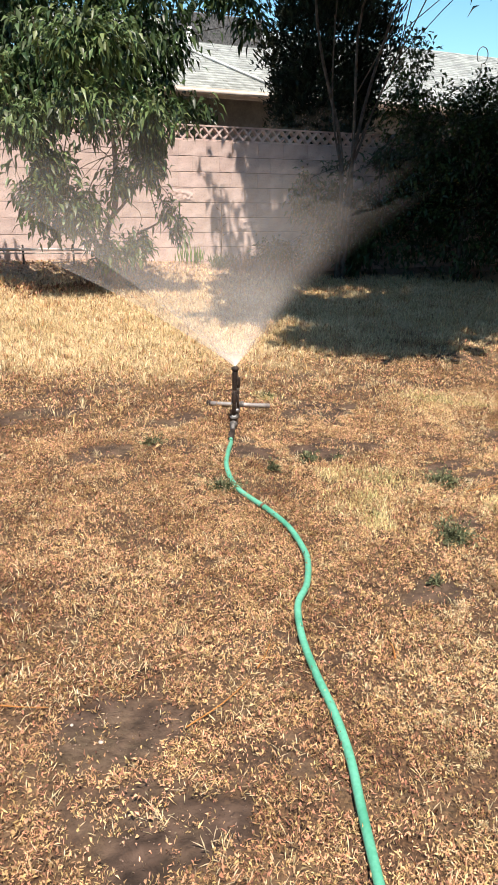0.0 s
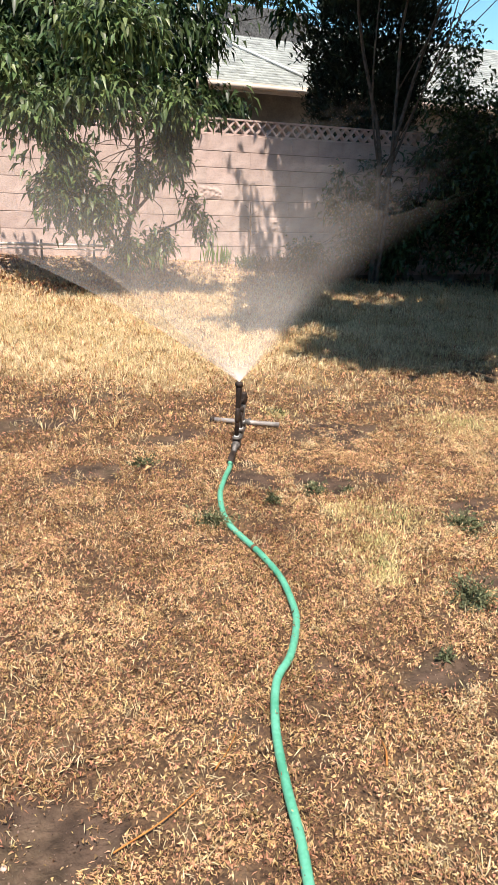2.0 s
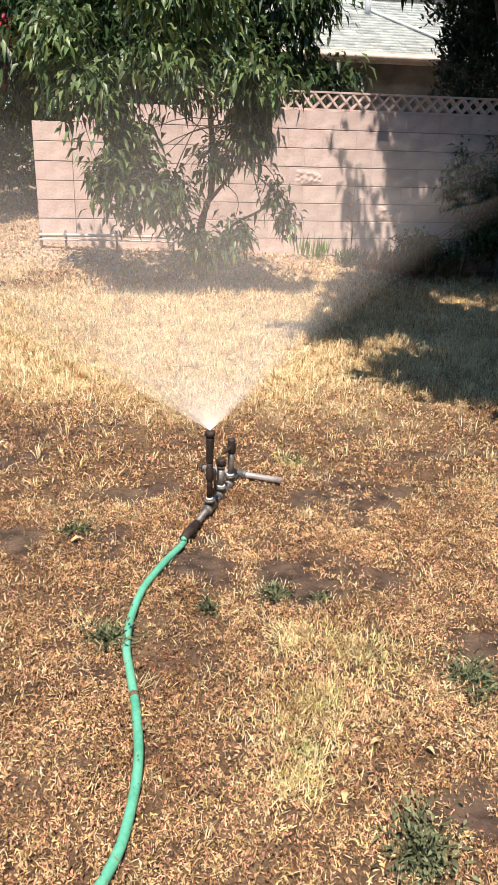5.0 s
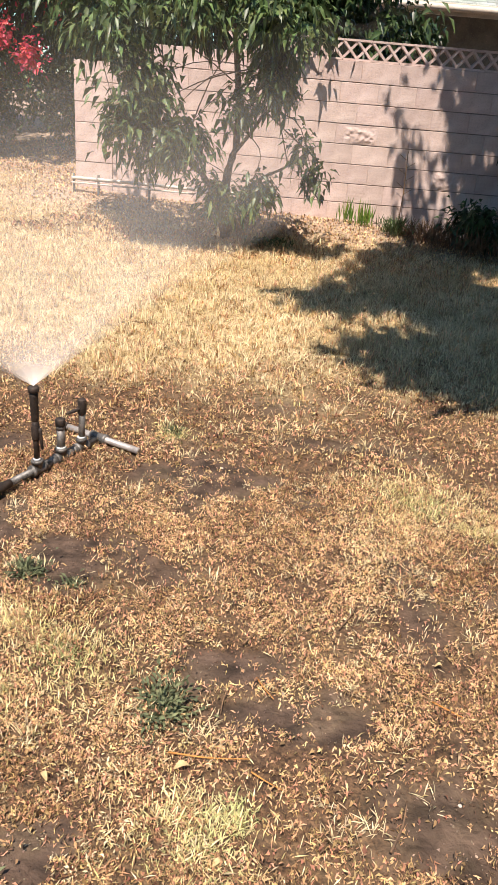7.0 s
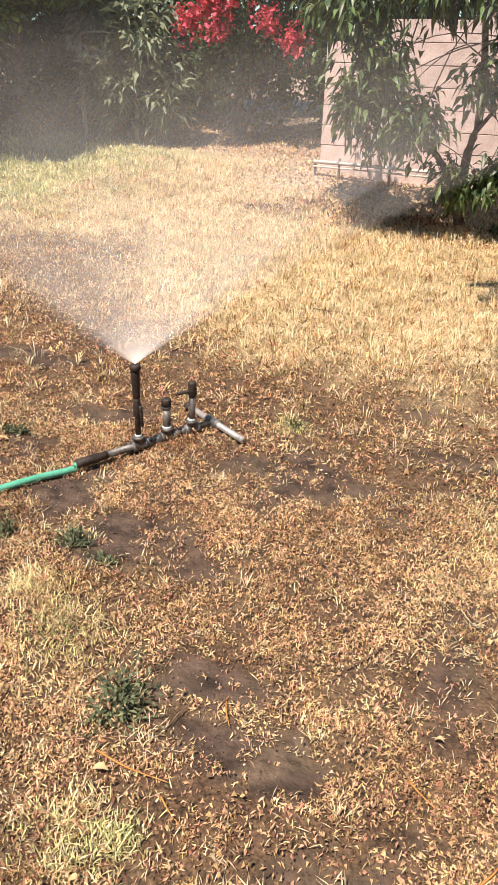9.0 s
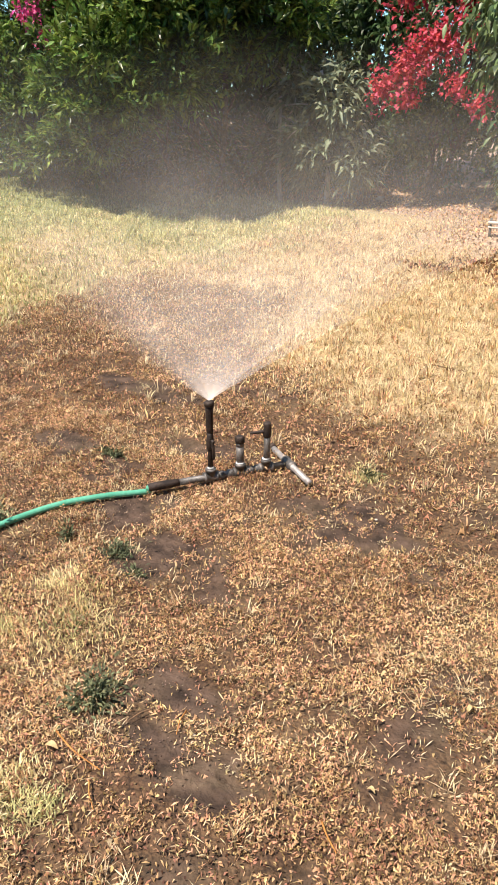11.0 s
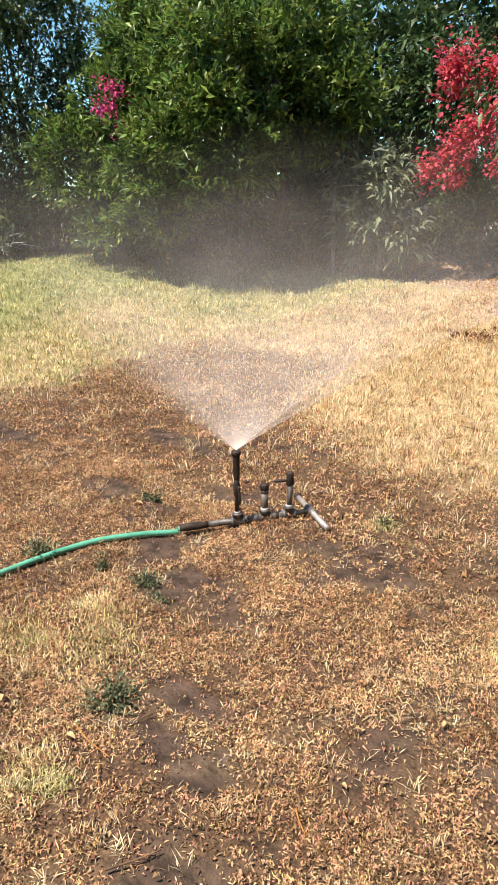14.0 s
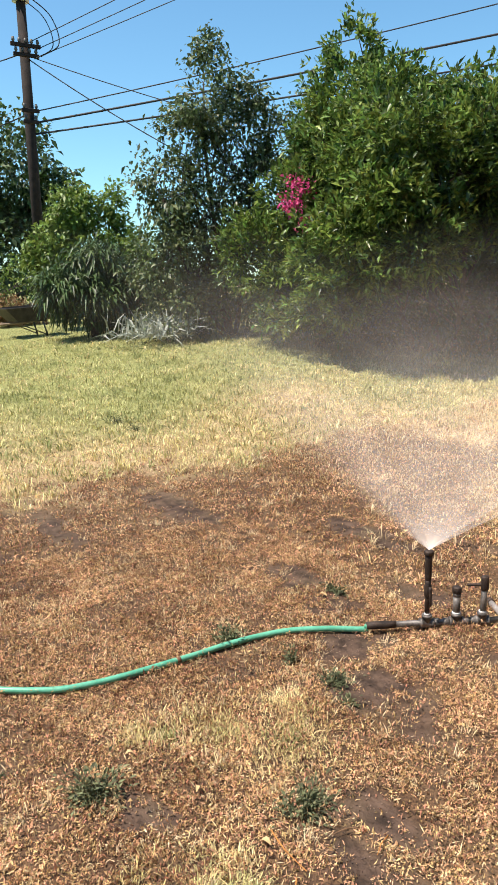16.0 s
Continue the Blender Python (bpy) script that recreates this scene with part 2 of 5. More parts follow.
def in_blobs(blobs, n, shell=0.55):
    """Points in ellipsoids (cx, cy, cz, rx, ry, rz), thicker towards their skins; with the way out."""
    b = np.array(blobs, float)
    vol = (b[:, 3] * b[:, 4] * b[:, 5]) ** 0.58
    k = rng.choice(len(b), n, p=vol / vol.sum())
    w = unit(rng.normal(size=(n, 3)))
    r = (shell + (1 - shell) * rng.random((n, 1))) * (1 + 0.10 * rng.normal(size=(n, 1)))
    return b[k, :3] + w * b[k, 3:] * r, w


def foliage(name, blobs, clusters, leaves, length, width, material, parent=None, spread=0.12, droop=0.3, hang=0.0, shell=0.55, floor=True, label="", gaps=0.0):
    """Rosettes of leaves on the skins of the blobs, one mesh."""
    c, w = in_blobs(blobs, clusters, shell)
    if floor:
        keep = c[:, 2] > gz(c[:, 0], c[:, 1]) + 0.05
        c, w = c[keep], w[keep]
    if gaps:
        keep = np.array([noise.noise(Vector(p) * gaps) + 0.5 * noise.noise(Vector(p) * gaps * 2.7) for p in c]) > -0.1
        c, w = c[keep], w[keep]
    n = len(c)
    pos = np.repeat(c, leaves, 0) + rng.normal(size=(n * leaves, 3)) * spread * 0.5
    way = np.repeat(w, leaves, 0) * 0.75 + rng.normal(size=(n * leaves, 3)) * 0.75
    way[:, 2] += 0.15 - hang
    ln = length * (0.6 + 0.7 * rng.random(n * leaves))
    V, F = leaf_arrays(pos, way, ln, width * (0.7 + 0.6 * rng.random(n * leaves)), droop)
    return mesh_np(name, V, F, material, parent, False, label), c


def limbs(trunks, tips, r0, r1, count):
    """Branch runs from along the trunks to some of the crown's tips."""
    runs = []
    for i in rng.choice(len(tips), min(count, len(tips)), replace=False):
        t = trunks[rng.integers(len(trunks))]
        s = t[int(len(t) * (0.35 + 0.6 * rng.random()))] if len(t) > 3 else t[-1]
        e = tips[i]
        m = s * 0.5 + e * 0.5 + np.array([0, 0, 0.12 * np.linalg.norm(e - s)]) + rng.normal(size=3) * 0.06
        p = spline([s, m, e], 8)
        runs.append((p, np.linspace(r0 * (0.5 + 0.5 * rng.random()), r1, 8)))
    return runs


def box(bm, lo, hi, bevel=0.0):
    """A box between two corners, its edges rounded by bevel."""
    lo, hi = Vector(lo), Vector(hi)
    m = Matrix.LocRotScale((lo + hi) / 2, None, hi - lo)
    g = bmesh.ops.create_cube(bm, size=1.0, matrix=m)
    if bevel:
        es = list({e for v in g["verts"] for e in v.link_edges})
        bmesh.ops.bevel(bm, geom=es, offset=bevel, segments=1, affect="EDGES")


def to_parent(ob, p):
    """Parents ob, built in world places, to p, which only has a location."""
    ob.parent = p
    ob.matrix_parent_inverse = Matrix.Translation(p.location).inverted()
    return ob


def tree(name, label, category, base, trunks, bark, blobs, clusters, leaves, length, width, leaf, limb_n=30, limb_r=(0.02, 0.004), crown_name="crown", **kw):
    """A top-level tree or shrub at base with trunk, limbs and crown."""
    t = thing(name, base, label, category)
    cr, tips = foliage(crown_name, blobs, clusters, leaves, length, width, leaf, None, **kw)
    to_parent(cr, t)
    runs = []
    for pts, a, b in trunks:
        p = spline(pts, 14)
        runs.append((p, np.linspace(a, b, 14)))
        to_parent(tubes("trunk", runs[-1:], bark, None, 9), t)
    tagged(to_parent(tubes("limb", limbs([r[0] for r in runs], tips, *limb_r, limb_n), bark, None, 5), t), kind="stuff")
    return t


# ---- ground ----
def ground_material():
    m = bpy.data.materials.new("dry_lawn_soil")
    m.use_nodes = True
    nt = m.node_tree
    n, l = nt.nodes, nt.links
    bs = n["Principled BSDF"]
    co = n.new("ShaderNodeTexCoord")
    def tex(scale, detail, dist=0.0):
        t = n.new("ShaderNodeTexNoise")
        t.inputs["Scale"].default_value, t.inputs["Detail"].default_value, t.inputs["Distortion"].default_value = scale, detail, dist
        l.new(co.outputs["Object"], t.inputs["Vector"])
        return t.outputs[0]
    def ramp(src, a, b, ca, cb):
        r = n.new("ShaderNodeValToRGB")
        r.color_ramp.elements[0].position, r.color_ramp.elements[1].position = a, b
        r.color_ramp.elements[0].color, r.color_ramp.elements[1].color = (*ca, 1), (*cb, 1)
        l.new(src, r.inputs[0])
        return r.outputs[0]
    def mix(f, a, b):
        x = n.new("ShaderNodeMix")
        x.data_type = "RGBA"
        l.new(f, x.inputs[0]), l.new(a, x.inputs[6]), l.new(b, x.inputs[7])
        return x.outputs[2]
    soil = ramp(tex(13, 12), 0.34, 0.68, (0.035, 0.024, 0.018), (0.115, 0.075, 0.054))
    straw = ramp(tex(60, 7, 0.6), 0.36, 0.66, (0.25, 0.175, 0.09), (0.60, 0.46, 0.26))
    green = ramp(tex(30, 6, 0.5), 0.3, 0.7, (0.11, 0.125, 0.045), (0.34, 0.34, 0.13))
    dirt = ramp(tex(24, 7), 0.34, 0.66, (0.19, 0.13, 0.09), (0.46, 0.34, 0.245))
    patch = ramp(tex(3.2, 6, 0.8), 0.46, 0.62, (0, 0, 0), (0.08, 0.08, 0.08))
    at = n.new("ShaderNodeAttribute")
    at.attribute_name = "zone"
    sep = n.new("ShaderNodeSeparateColor")
    l.new(at.outputs["Color"], sep.inputs[0])
    mx = n.new("ShaderNodeMath")
    mx.operation = "MAXIMUM"
    l.new(patch, mx.inputs[0]), l.new(sep.outputs[0], mx.inputs[1])
    # Brown thatch; its dark end paints in the shade between the crumbs.
    thatch = ramp(tex(85, 8, 0.7), 0.36, 0.66, (0.026, 0.015, 0.0095), (0.19, 0.108, 0.055))
    cover = n.new("ShaderNodeAttribute")
    cover.attribute_name = "thatch"
    edge = n.new("ShaderNodeMath")
    edge.operation, edge.use_clamp = "MULTIPLY_ADD", True
    edge.inputs[1].default_value, edge.inputs[2].default_value = 1.1, -0.62
    l.new(tex(16, 8, 0.4), edge.inputs[0])
    lay_ = n.new("ShaderNodeMath")
    lay_.operation, lay_.use_clamp = "ADD", True
    l.new(edge.outputs[0], lay_.inputs[0]), l.new(cover.outputs["Fac"], lay_.inputs[1])
    both = n.new("ShaderNodeMath")
    both.operation = "MULTIPLY"
    l.new(lay_.outputs[0], both.inputs[0]), l.new(cover.outputs["Fac"], both.inputs[1])
    c = mix(both.outputs[0], soil, thatch)
    c = mix(mx.outputs[0], c, straw)
    c = mix(sep.outputs[1], c, green)
    c = mix(sep.outputs[2], c, dirt)
    l.new(c, bs.inputs["Base Color"])
    bs.inputs["Roughness"].default_value = 0.95
    bs.inputs["Specular IOR Level"].default_value = 0.15
    bp = n.new("ShaderNodeBump")
    bp.inputs["Strength"].default_value, bp.inputs["Distance"].default_value = 1.0, 0.03
    l.new(tex(21, 10, 0.2), bp.inputs["Height"])
    l.new(bp.outputs[0], bs.inputs["Normal"])
    return m


def smooth(a, b, v):
    t = np.clip((v - a) / (b - a), 0, 1)
    return t * t * (3 - 2 * t)


def vnoise(x, y, size, seed=0):
    """Smooth value noise in 0..1 with cells of the given size."""
    u, v = np.asarray(x) / size + 500, np.asarray(y) / size + 500
    i, j = np.floor(u).astype(np.int64), np.floor(v).astype(np.int64)
    f, g = u - i, v - j
    f, g = f * f * (3 - 2 * f), g * g * (3 - 2 * g)
    def h(a, b):
        k = np.sin(a * 127.1 + b * 311.7 + seed * 74.7) * 43758.5453
        return k - np.floor(k)
    return (h(i, j) * (1 - f) + h(i + 1, j) * f) * (1 - g) + (h(i, j + 1) * (1 - f) + h(i + 1, j + 1) * f) * g


def yellow_edge(x, y):
    """Distance, in metres to the west, past the ragged edge where dead clover gives way to yellow lawn."""
    return -x - 3.25 + 0.9 * (vnoise(x, y, 0.5, 23) - 0.5) + 0.7 * (vnoise(x, y, 0.15, 24) - 0.5) - 0.35 * smooth(0.6, -0.4, y) + 0.5 * smooth(-0.8, -2.0, y)


def green_amount(x, y):
    """How green the lawn is: the watered end beyond the sprinkler."""
    far_end = smooth(3.6, 8.2, -x - 0.1 * y + 0.7 * np.sin(y * 1.3) + 0.5 * np.sin(x * 1.9 + y)) * smooth(9.5, 6.5, y + 0.3 * x)
    strip = 0.6 * smooth(2.9, 4.1, y + 0.8 * (vnoise(x, y, 0.6, 43) - 0.5)) * smooth(2.2, 3.8, -x) * smooth(9.0, 6.0, -x)
    return far_end + strip


def straw_amount(x, y):
    """The tall bleached straw between the sprinkler and the wall; dead clover reaches further out in the west."""
    edge = y + 1.1 * (vnoise(x, y, 0.7, 41) - 0.5) + 0.7 * (vnoise(x, y, 0.2, 42) - 0.5) - 1.5 * smooth(-0.7, -2.0, x) - 0.15 * smooth(1.0, 2.6, x)
    return smooth(0.85, 2.1, edge) * smooth(6.2, 5.2, y + 0.4 * np.minimum(x, 0))


def dirt_amount(x, y):
    """Bare pale earth at the wall's foot and under the shrubs."""
    return np.maximum(smooth(4.9, 5.7, y) * smooth(-2.6, -1.4, x), smooth(6.2, 7.2, y + 0.5 * vnoise(x, y, 0.6, 31) + 0.12 * x * (x < 0)) * smooth(-9.5, -5.0, x))


def axis_grid(lo, hi, near_lo, near_hi, fine, grow):
    v = list(np.arange(near_lo, near_hi, fine))
    s = fine
    while v[-1] < hi:
        s *= grow
        v.append(v[-1] + s)
    s = fine
    while v[0] > lo:
        s *= grow
        v.insert(0, v[0] - s)
    return np.array(v)


gx, gy = axis_grid(-600, 600, -6, 5, 0.07, 1.18), axis_grid(-600, 600, -4.5, 7, 0.07, 1.18)
X, Y = np.meshgrid(gx, gy, indexing="ij")
GV = np.stack([X, Y, gz(X, Y)], -1).reshape(-1, 3)
ni, nj = len(gx), len(gy)
i, j = np.meshgrid(np.arange(ni - 1), np.arange(nj - 1), indexing="ij")
q = i * nj + j
GF = np.stack([q, q + nj, q + nj + 1, q + 1], -1).reshape(-1, 4)
ground = tagged(mesh_np("ground", GV, GF, ground_material(), None, True),
                "sunburnt lawn with bare brown soil patches, rising gently", "ground", "", "structure")
zone = ground.data.color_attributes.new("zone", "FLOAT_COLOR", "POINT")
zc = np.ones((len(GV), 4), dtype=np.float32)
zc[:, 0] = np.maximum(straw_amount(GV[:, 0], GV[:, 1]), 0.75 * smooth(-0.5, 0.6, yellow_edge(GV[:, 0], GV[:, 1])))
zc[:, 0] = np.maximum(zc[:, 0], 0.3 * np.maximum(smooth(2.6, 3.6, GV[:, 0]), smooth(3.3, 4.4, -GV[:, 1])) * vnoise(GV[:, 0], GV[:, 1], 0.4, 51))
zc[:, 1] = np.minimum(1, green_amount(GV[:, 0], GV[:, 1]))
zc[:, 2] = dirt_amount(GV[:, 0], GV[:, 1])
zone.data.foreach_set("color", zc.ravel())

# bare soil patches (x, y, rx, ry) and tufts of paler grass (x, y, r)
BARE = [(0.75, 0.1, 0.32, 0.139), (1.05, -1.28, 0.208, 0.107), (-2.6, -0.1, 0.4, 0.164), (1.45, -1.6, 0.176, 0.123), (0.3, -0.62, 0.16, 0.18),
        (-1.55, -2.45, 0.224, 0.115), (-1.5, -2.88, 0.2, 0.082), (-2.6, -1.1, 0.4, 0.115), (-0.95, -0.15, 0.24, 0.115), (-0.08, -0.42, 0.128, 0.18),
        (-0.3, 0.25, 0.24, 0.0984), (0.45, -1.75, 0.112, 0.0984), (-0.05, -2.2, 0.16, 0.082), (0.93, -1.1, 0.16, 0.082), (-1.2, 0.7, 0.32, 0.123)]
PALE = [(0.4, -1.14, 0.2), (0.83, -1.67, 0.15), (1.64, 0.02, 0.28), (0.13, -1.33, 0.2), (0.53, 0.55, 0.1), (0.2, -1.0, 0.12), (0.75, -1.85, 0.12), (0.05, -1.6, 0.1), (1.9, -0.2, 0.2)]


def bare_amount(x, y):
    b = np.zeros_like(x)
    wob = 0.9 * (vnoise(x, y, 0.07, 3) - 0.5) + 0.7 * (vnoise(x, y, 0.2, 4) - 0.5)
    for cx, cy, rx, ry in BARE:
        d = np.sqrt(((x - cx) / rx) ** 2 + ((y - cy) / ry) ** 2) + wob
        b = np.maximum(b, smooth(1.2, 0.8, d))
    wave = 0.6 * vnoise(x, y, 0.55, 5) + 0.4 * vnoise(x, y, 0.17, 6)
    return np.maximum(b, 0.6 * smooth(0.66, 0.8, wave))


thatch_at = ground.data.attributes.new("thatch", "FLOAT", "POINT")
thatch_at.data.foreach_set("value", (0.8 * (1 - bare_amount(GV[:, 0], GV[:, 1]))).astype(np.float32))


def scatter(n, lo, hi):
    return lo[0] + (hi[0] - lo[0]) * rng.random(n), lo[1] + (hi[1] - lo[1]) * rng.random(n)


def blades(name, x, y, length, width, lean, material, label, category="grass", lift=0.0, loose=0.28, crumple=0.0):
    """Single bent blades of two triangles, as one sheet of stuff."""
    n = len(x)
    z = gz(x, y) - 0.004 + lift
    a = rng.random(n) * 2 * np.pi
    d = np.stack([np.cos(a), np.sin(a), np.zeros(n)], 1)
    s = np.stack([-d[:, 1], d[:, 0], np.zeros(n)], 1)
    ln = (length * (0.5 + 0.8 * rng.random(n)))[:, None]
    le = np.clip(lean + loose * rng.normal(size=n), 0.05, 0.97)[:, None]
    w = (width * (0.6 + 0.8 * rng.random(n)))[:, None]
    p = np.stack([x, y, z], 1)
    rise = np.sqrt(1 - le**2)
    mid = p + d * ln * 0.5 * le + np.array([0, 0, 1.0]) * ln * 0.55 * rise
    tip = p + d * ln * le * 1.05 + np.array([0, 0, 1.0]) * ln * rise * 0.92
    tw = crumple * w * rng.normal(size=(n, 2))
    up_ = np.array([0, 0, 1.0])
    V = np.stack([p, mid + s * w * 0.5 + up_ * np.abs(tw[:, :1]), mid - s * w * 0.5 + up_ * np.abs(tw[:, 1:]), tip], 1).reshape(-1, 3)
    b = (np.arange(n) * 4)[:, None]
    F = np.concatenate([b + [0, 2, 1], b + [1, 2, 3]])
    return tagged(mesh_np(name, V, F, material), label, category, "", "stuff")



# ---- garden wall ----
WY, WT, CH, BL = 5.885, 0.15, 0.203, 0.405
WTOP = 1.945
wall = thing("wall_north", (0, WY, 0), "garden wall of pinkish concrete blocks in running bond", "wall", "", "structure")
bm = bmesh.new()
box(bm, (-0.79, 0.012, 0.0), (9.2, WT - 0.012, WTOP - 0.01))
box(bm, (-1.19, 0.012, 0.0), (-0.79, WT - 0.012, WTOP - CH - 0.01))
part("mortar", bm, M["mortar"], wall)


def block_mesh(length, rough):
    bm = bmesh.new()
    box(bm, (0.0006, -rough, 0.004), (length - 0.0006, WT, CH - 0.004), 0.003)
    me = bpy.data.meshes.new("block")
    bm.to_mesh(me)
    bm.free()
    me.materials.append(M["block"])
    return me


full, half = [block_mesh(BL, 0.0), block_mesh(BL, 0.002), block_mesh(BL, 0.004)], block_mesh(BL / 2, 0.001)


def lay(me, x, z):
    b = new("block", me)
    b.parent = wall
    b.location = (x, 0, z)


for c in range(9):
    z = WTOP - CH * (c + 1)
    if c:
        lay(full[c % 3], -1.195, z)
    x = -0.785 if c % 2 else -0.785 + BL / 2
    if not c % 2:
        lay(half, -0.785, z)
    while x < 9.0:
        lay(full[int(rng.integers(3))], x, z)
        x += BL

# screen blocks along the top
screen = thing("screen_block_course", (0, WY, WTOP), "row of pierced screen blocks with a diamond lattice", "screen block", "", "structure")


def screen_mesh():
    bm = bmesh.new()
    L, H, y0, y1, t = 0.30, 0.2, 0.02, 0.12, 0.02
    box(bm, (0.002, y0, 0), (L - 0.002, y1, t))
    box(bm, (0.002, y0, H - t), (L - 0.002, y1, H))
    for k in range(2):
        for s in (1, -1):
            a, b = Vector((k * L / 2, 0, t if s > 0 else H - t)), Vector(((k + 1) * L / 2, 0, H - t if s > 0 else t))
            mid, way = (a + b) / 2, (b - a)
            ang = math.atan2(way.z, way.x)
            bmesh.ops.create_cube(bm, size=1.0, matrix=Matrix.LocRotScale((mid.x, (y0 + y1) / 2 + 0.003 * s, mid.z), Euler((0, -ang, 0)), (way.length + 0.01, y1 - y0 - 0.012, 0.024)))
    me = bpy.data.meshes.new("screen_block")
    bm.to_mesh(me)
    bm.free()
    me.materials.append(M["block"])
    return me


sm = screen_mesh()
for k in range(29):
    b = new("screen_block", sm)
    b.parent = screen
    b.location = (0.42 + 0.302 * k, 0, 0)

# broken faces on two blocks
for cx, cz in ((1.92, 1.225), (2.93, 0.83)):
    bm = bmesh.new()
    bmesh.ops.create_grid(bm, x_segments=26, y_segments=14, size=0.5)
    for v in bm.verts:
        e = min(1.0, 6 * (0.5 - abs(v.co.x)), 6 * (0.5 - abs(v.co.y)))
        u, w = v.co.x * 0.36, v.co.y * 0.17
        dpt = 0.016 * max(0.0, e) * (0.5 + noise.noise(Vector((u * 30 + cx, w * 40, cz)))) - 0.001
        v.co = Vector((cx + u, -0.004 - max(dpt, -0.001), cz + w))
    part("spalled_face", bm, M["block"], wall, "rough broken block face", True)

# low water pipe in front of the wall
pipe_rail = thing("water_pipe", (-1.2, 5.66, 0.5), "weathered whitish water pipe on short stakes along the wall", "pipe")
for z, r in ((0.575, 0.017), (0.525, 0.01)):
    to_parent(tubes("pipe", [(spline([(-1.19, 5.66, z), (-0.3, 5.66, z - 0.01), (0.9, 5.68, z - 0.04)], 14), 0.017 if r > 0.012 else 0.009)], M["pvc"], None, 8), pipe_rail)
for x in (-1.17, -0.9, -0.34, 0.3):
    to_parent(tubes("stake", [([(x, 5.675, 0.2), (x, 5.675, 0.62)], 0.014)], M["metal_dark"], None, 6), pipe_rail)


# plain walls that close the yard behind the camera, added unseen to cut sky light
for nm, lo, hi in (("sky_block_south", (-32, -9.2, -0.3), (10.2, -9.0, 5.6)), ("sky_block_east", (10.0, -9.0, -0.3), (10.2, 5.88, 4.5))):
    bm = bmesh.new()
    box(bm, lo, hi)
    tagged(part(nm, bm, M["stucco"]), "plain beige stucco wall, unseen, added to block low sky light", "wall", "", "structure")


# ---- sprinkler ----
def ring_part(name, profile, base, way, material, parent, sides=14, label=""):
    """A turned piece: profile of (distance along, radius)."""
    base, way = np.array(base, float), unit(np.array(way, float))
    pts = np.array([base + way * s for s, _ in profile])
    return to_parent(tubes(name, [(pts, np.array([r for _, r in profile]))], material, None, sides, label), parent)


sp = thing("sprinkler", (0, 0, 0), "galvanised pipe sprinkler manifold with three upright risers", "sprinkler")
A = np.array([0.0, 0.0, 0.03])
along = unit(np.array([0.136, 0.251, 0.0]))
reach = 0.285
P2, P3 = A + along * 0.15, A + along * reach
PT = A + along * (reach + 0.125)
ring_part("main_pipe", [(-0.17, 0.0165), (reach + 0.1, 0.0165)], A, along, M["galv"], sp)
ring_part("hose_coupling", [(-0.31, 0.019), (-0.27, 0.021), (-0.2, 0.021), (-0.19, 0.018), (-0.16, 0.018)], A, along, M["iron"], sp, 14, "rusty dark hose coupling")
for p, r in ((A, 0.027), (P2, 0.027), (P3, 0.026)):
    ring_part("tee_fitting", [(-0.036, r * 0.8), (-0.036, r), (-0.024, r), (-0.022, r * 0.9), (0.022, r * 0.9), (0.024, r), (0.036, r), (0.036, r * 0.8)], p, along, M["galv"], sp)
    ring_part("tee_socket", [(0.0, r * 0.86), (0.03, r * 0.86), (0.031, r), (0.045, r), (0.046, r * 0.8)], p, (0, 0, 1), M["galv"], sp)
top = 0.42
r1 = ring_part("riser", [(0.02, 0.0125), (0.24, 0.0125)], A, (0, 0, 1), M["iron"], sp)
ring_part("valve_body", [(0.14, 0.014), (0.15, 0.018), (0.2, 0.019), (0.21, 0.015), (0.235, 0.015)], A, (0, 0, 1), M["iron"], sp)
hd = unit(np.array([1.0, -0.2, 0.0]))
ring_part("valve_handle", [(0, 0.007), (0.02, 0.008), (0.09, 0.0065), (0.1, 0.004)], A + np.array([0, 0, 0.2]) + hd * 0.02, (0.08, -0.02, -1), M["iron"], sp)
ring_part("valve_stem", [(0, 0.006), (0.03, 0.006)], A + np.array([0, 0, 0.19]), hd, M["iron"], sp, 8)
ring_part("spray_body", [(0.225, 0.014), (0.24, 0.0165), (0.34, 0.0185), (0.365, 0.019)], A, (0, 0, 1), M["iron"], sp)
ring_part("nozzle", [(0.362, 0.02), (0.366, 0.024), (0.382, 0.0245), (0.388, 0.02), (0.389, 0.006)], A, (0, 0, 1), M["iron"], sp, 16, "dark fan spray nozzle")
ring_part("riser", [(0.02, 0.0185), (0.145, 0.0185)], P2, (0, 0, 1), M["galv"], sp)
ring_part("riser_collar", [(0.14, 0.0205), (0.155, 0.0205)], P2, (0, 0, 1), M["galv"], sp)
ring_part("riser_cap", [(0.153, 0.02), (0.157, 0.0235), (0.185, 0.0235), (0.19, 0.018)], P2, (0, 0, 1), M["iron"], sp, 8, "dark rusted pipe cap")
ring_part("riser", [(0.02, 0.0155), (0.18, 0.0155)], P3, (0.03, 0.02, 1), M["galv"], sp)
ring_part("valve_body", [(0.165, 0.018), (0.175, 0.021), (0.205, 0.021), (0.215, 0.019), (0.235, 0.02), (0.24, 0.016)], P3 + np.array([0.005, 0.003, 0]), (0.0, 0, 1), M["iron"], sp, 10)
ring_part("valve_handle", [(0, 0.008), (0.02, 0.0085), (0.075, 0.007), (0.085, 0.005)], P3 + np.array([0.004, 0.002, 0.195]), (-0.62, -0.75, -0.06), M["iron"], sp)
ac = unit(np.array([0.88, -0.47, 0.0]))
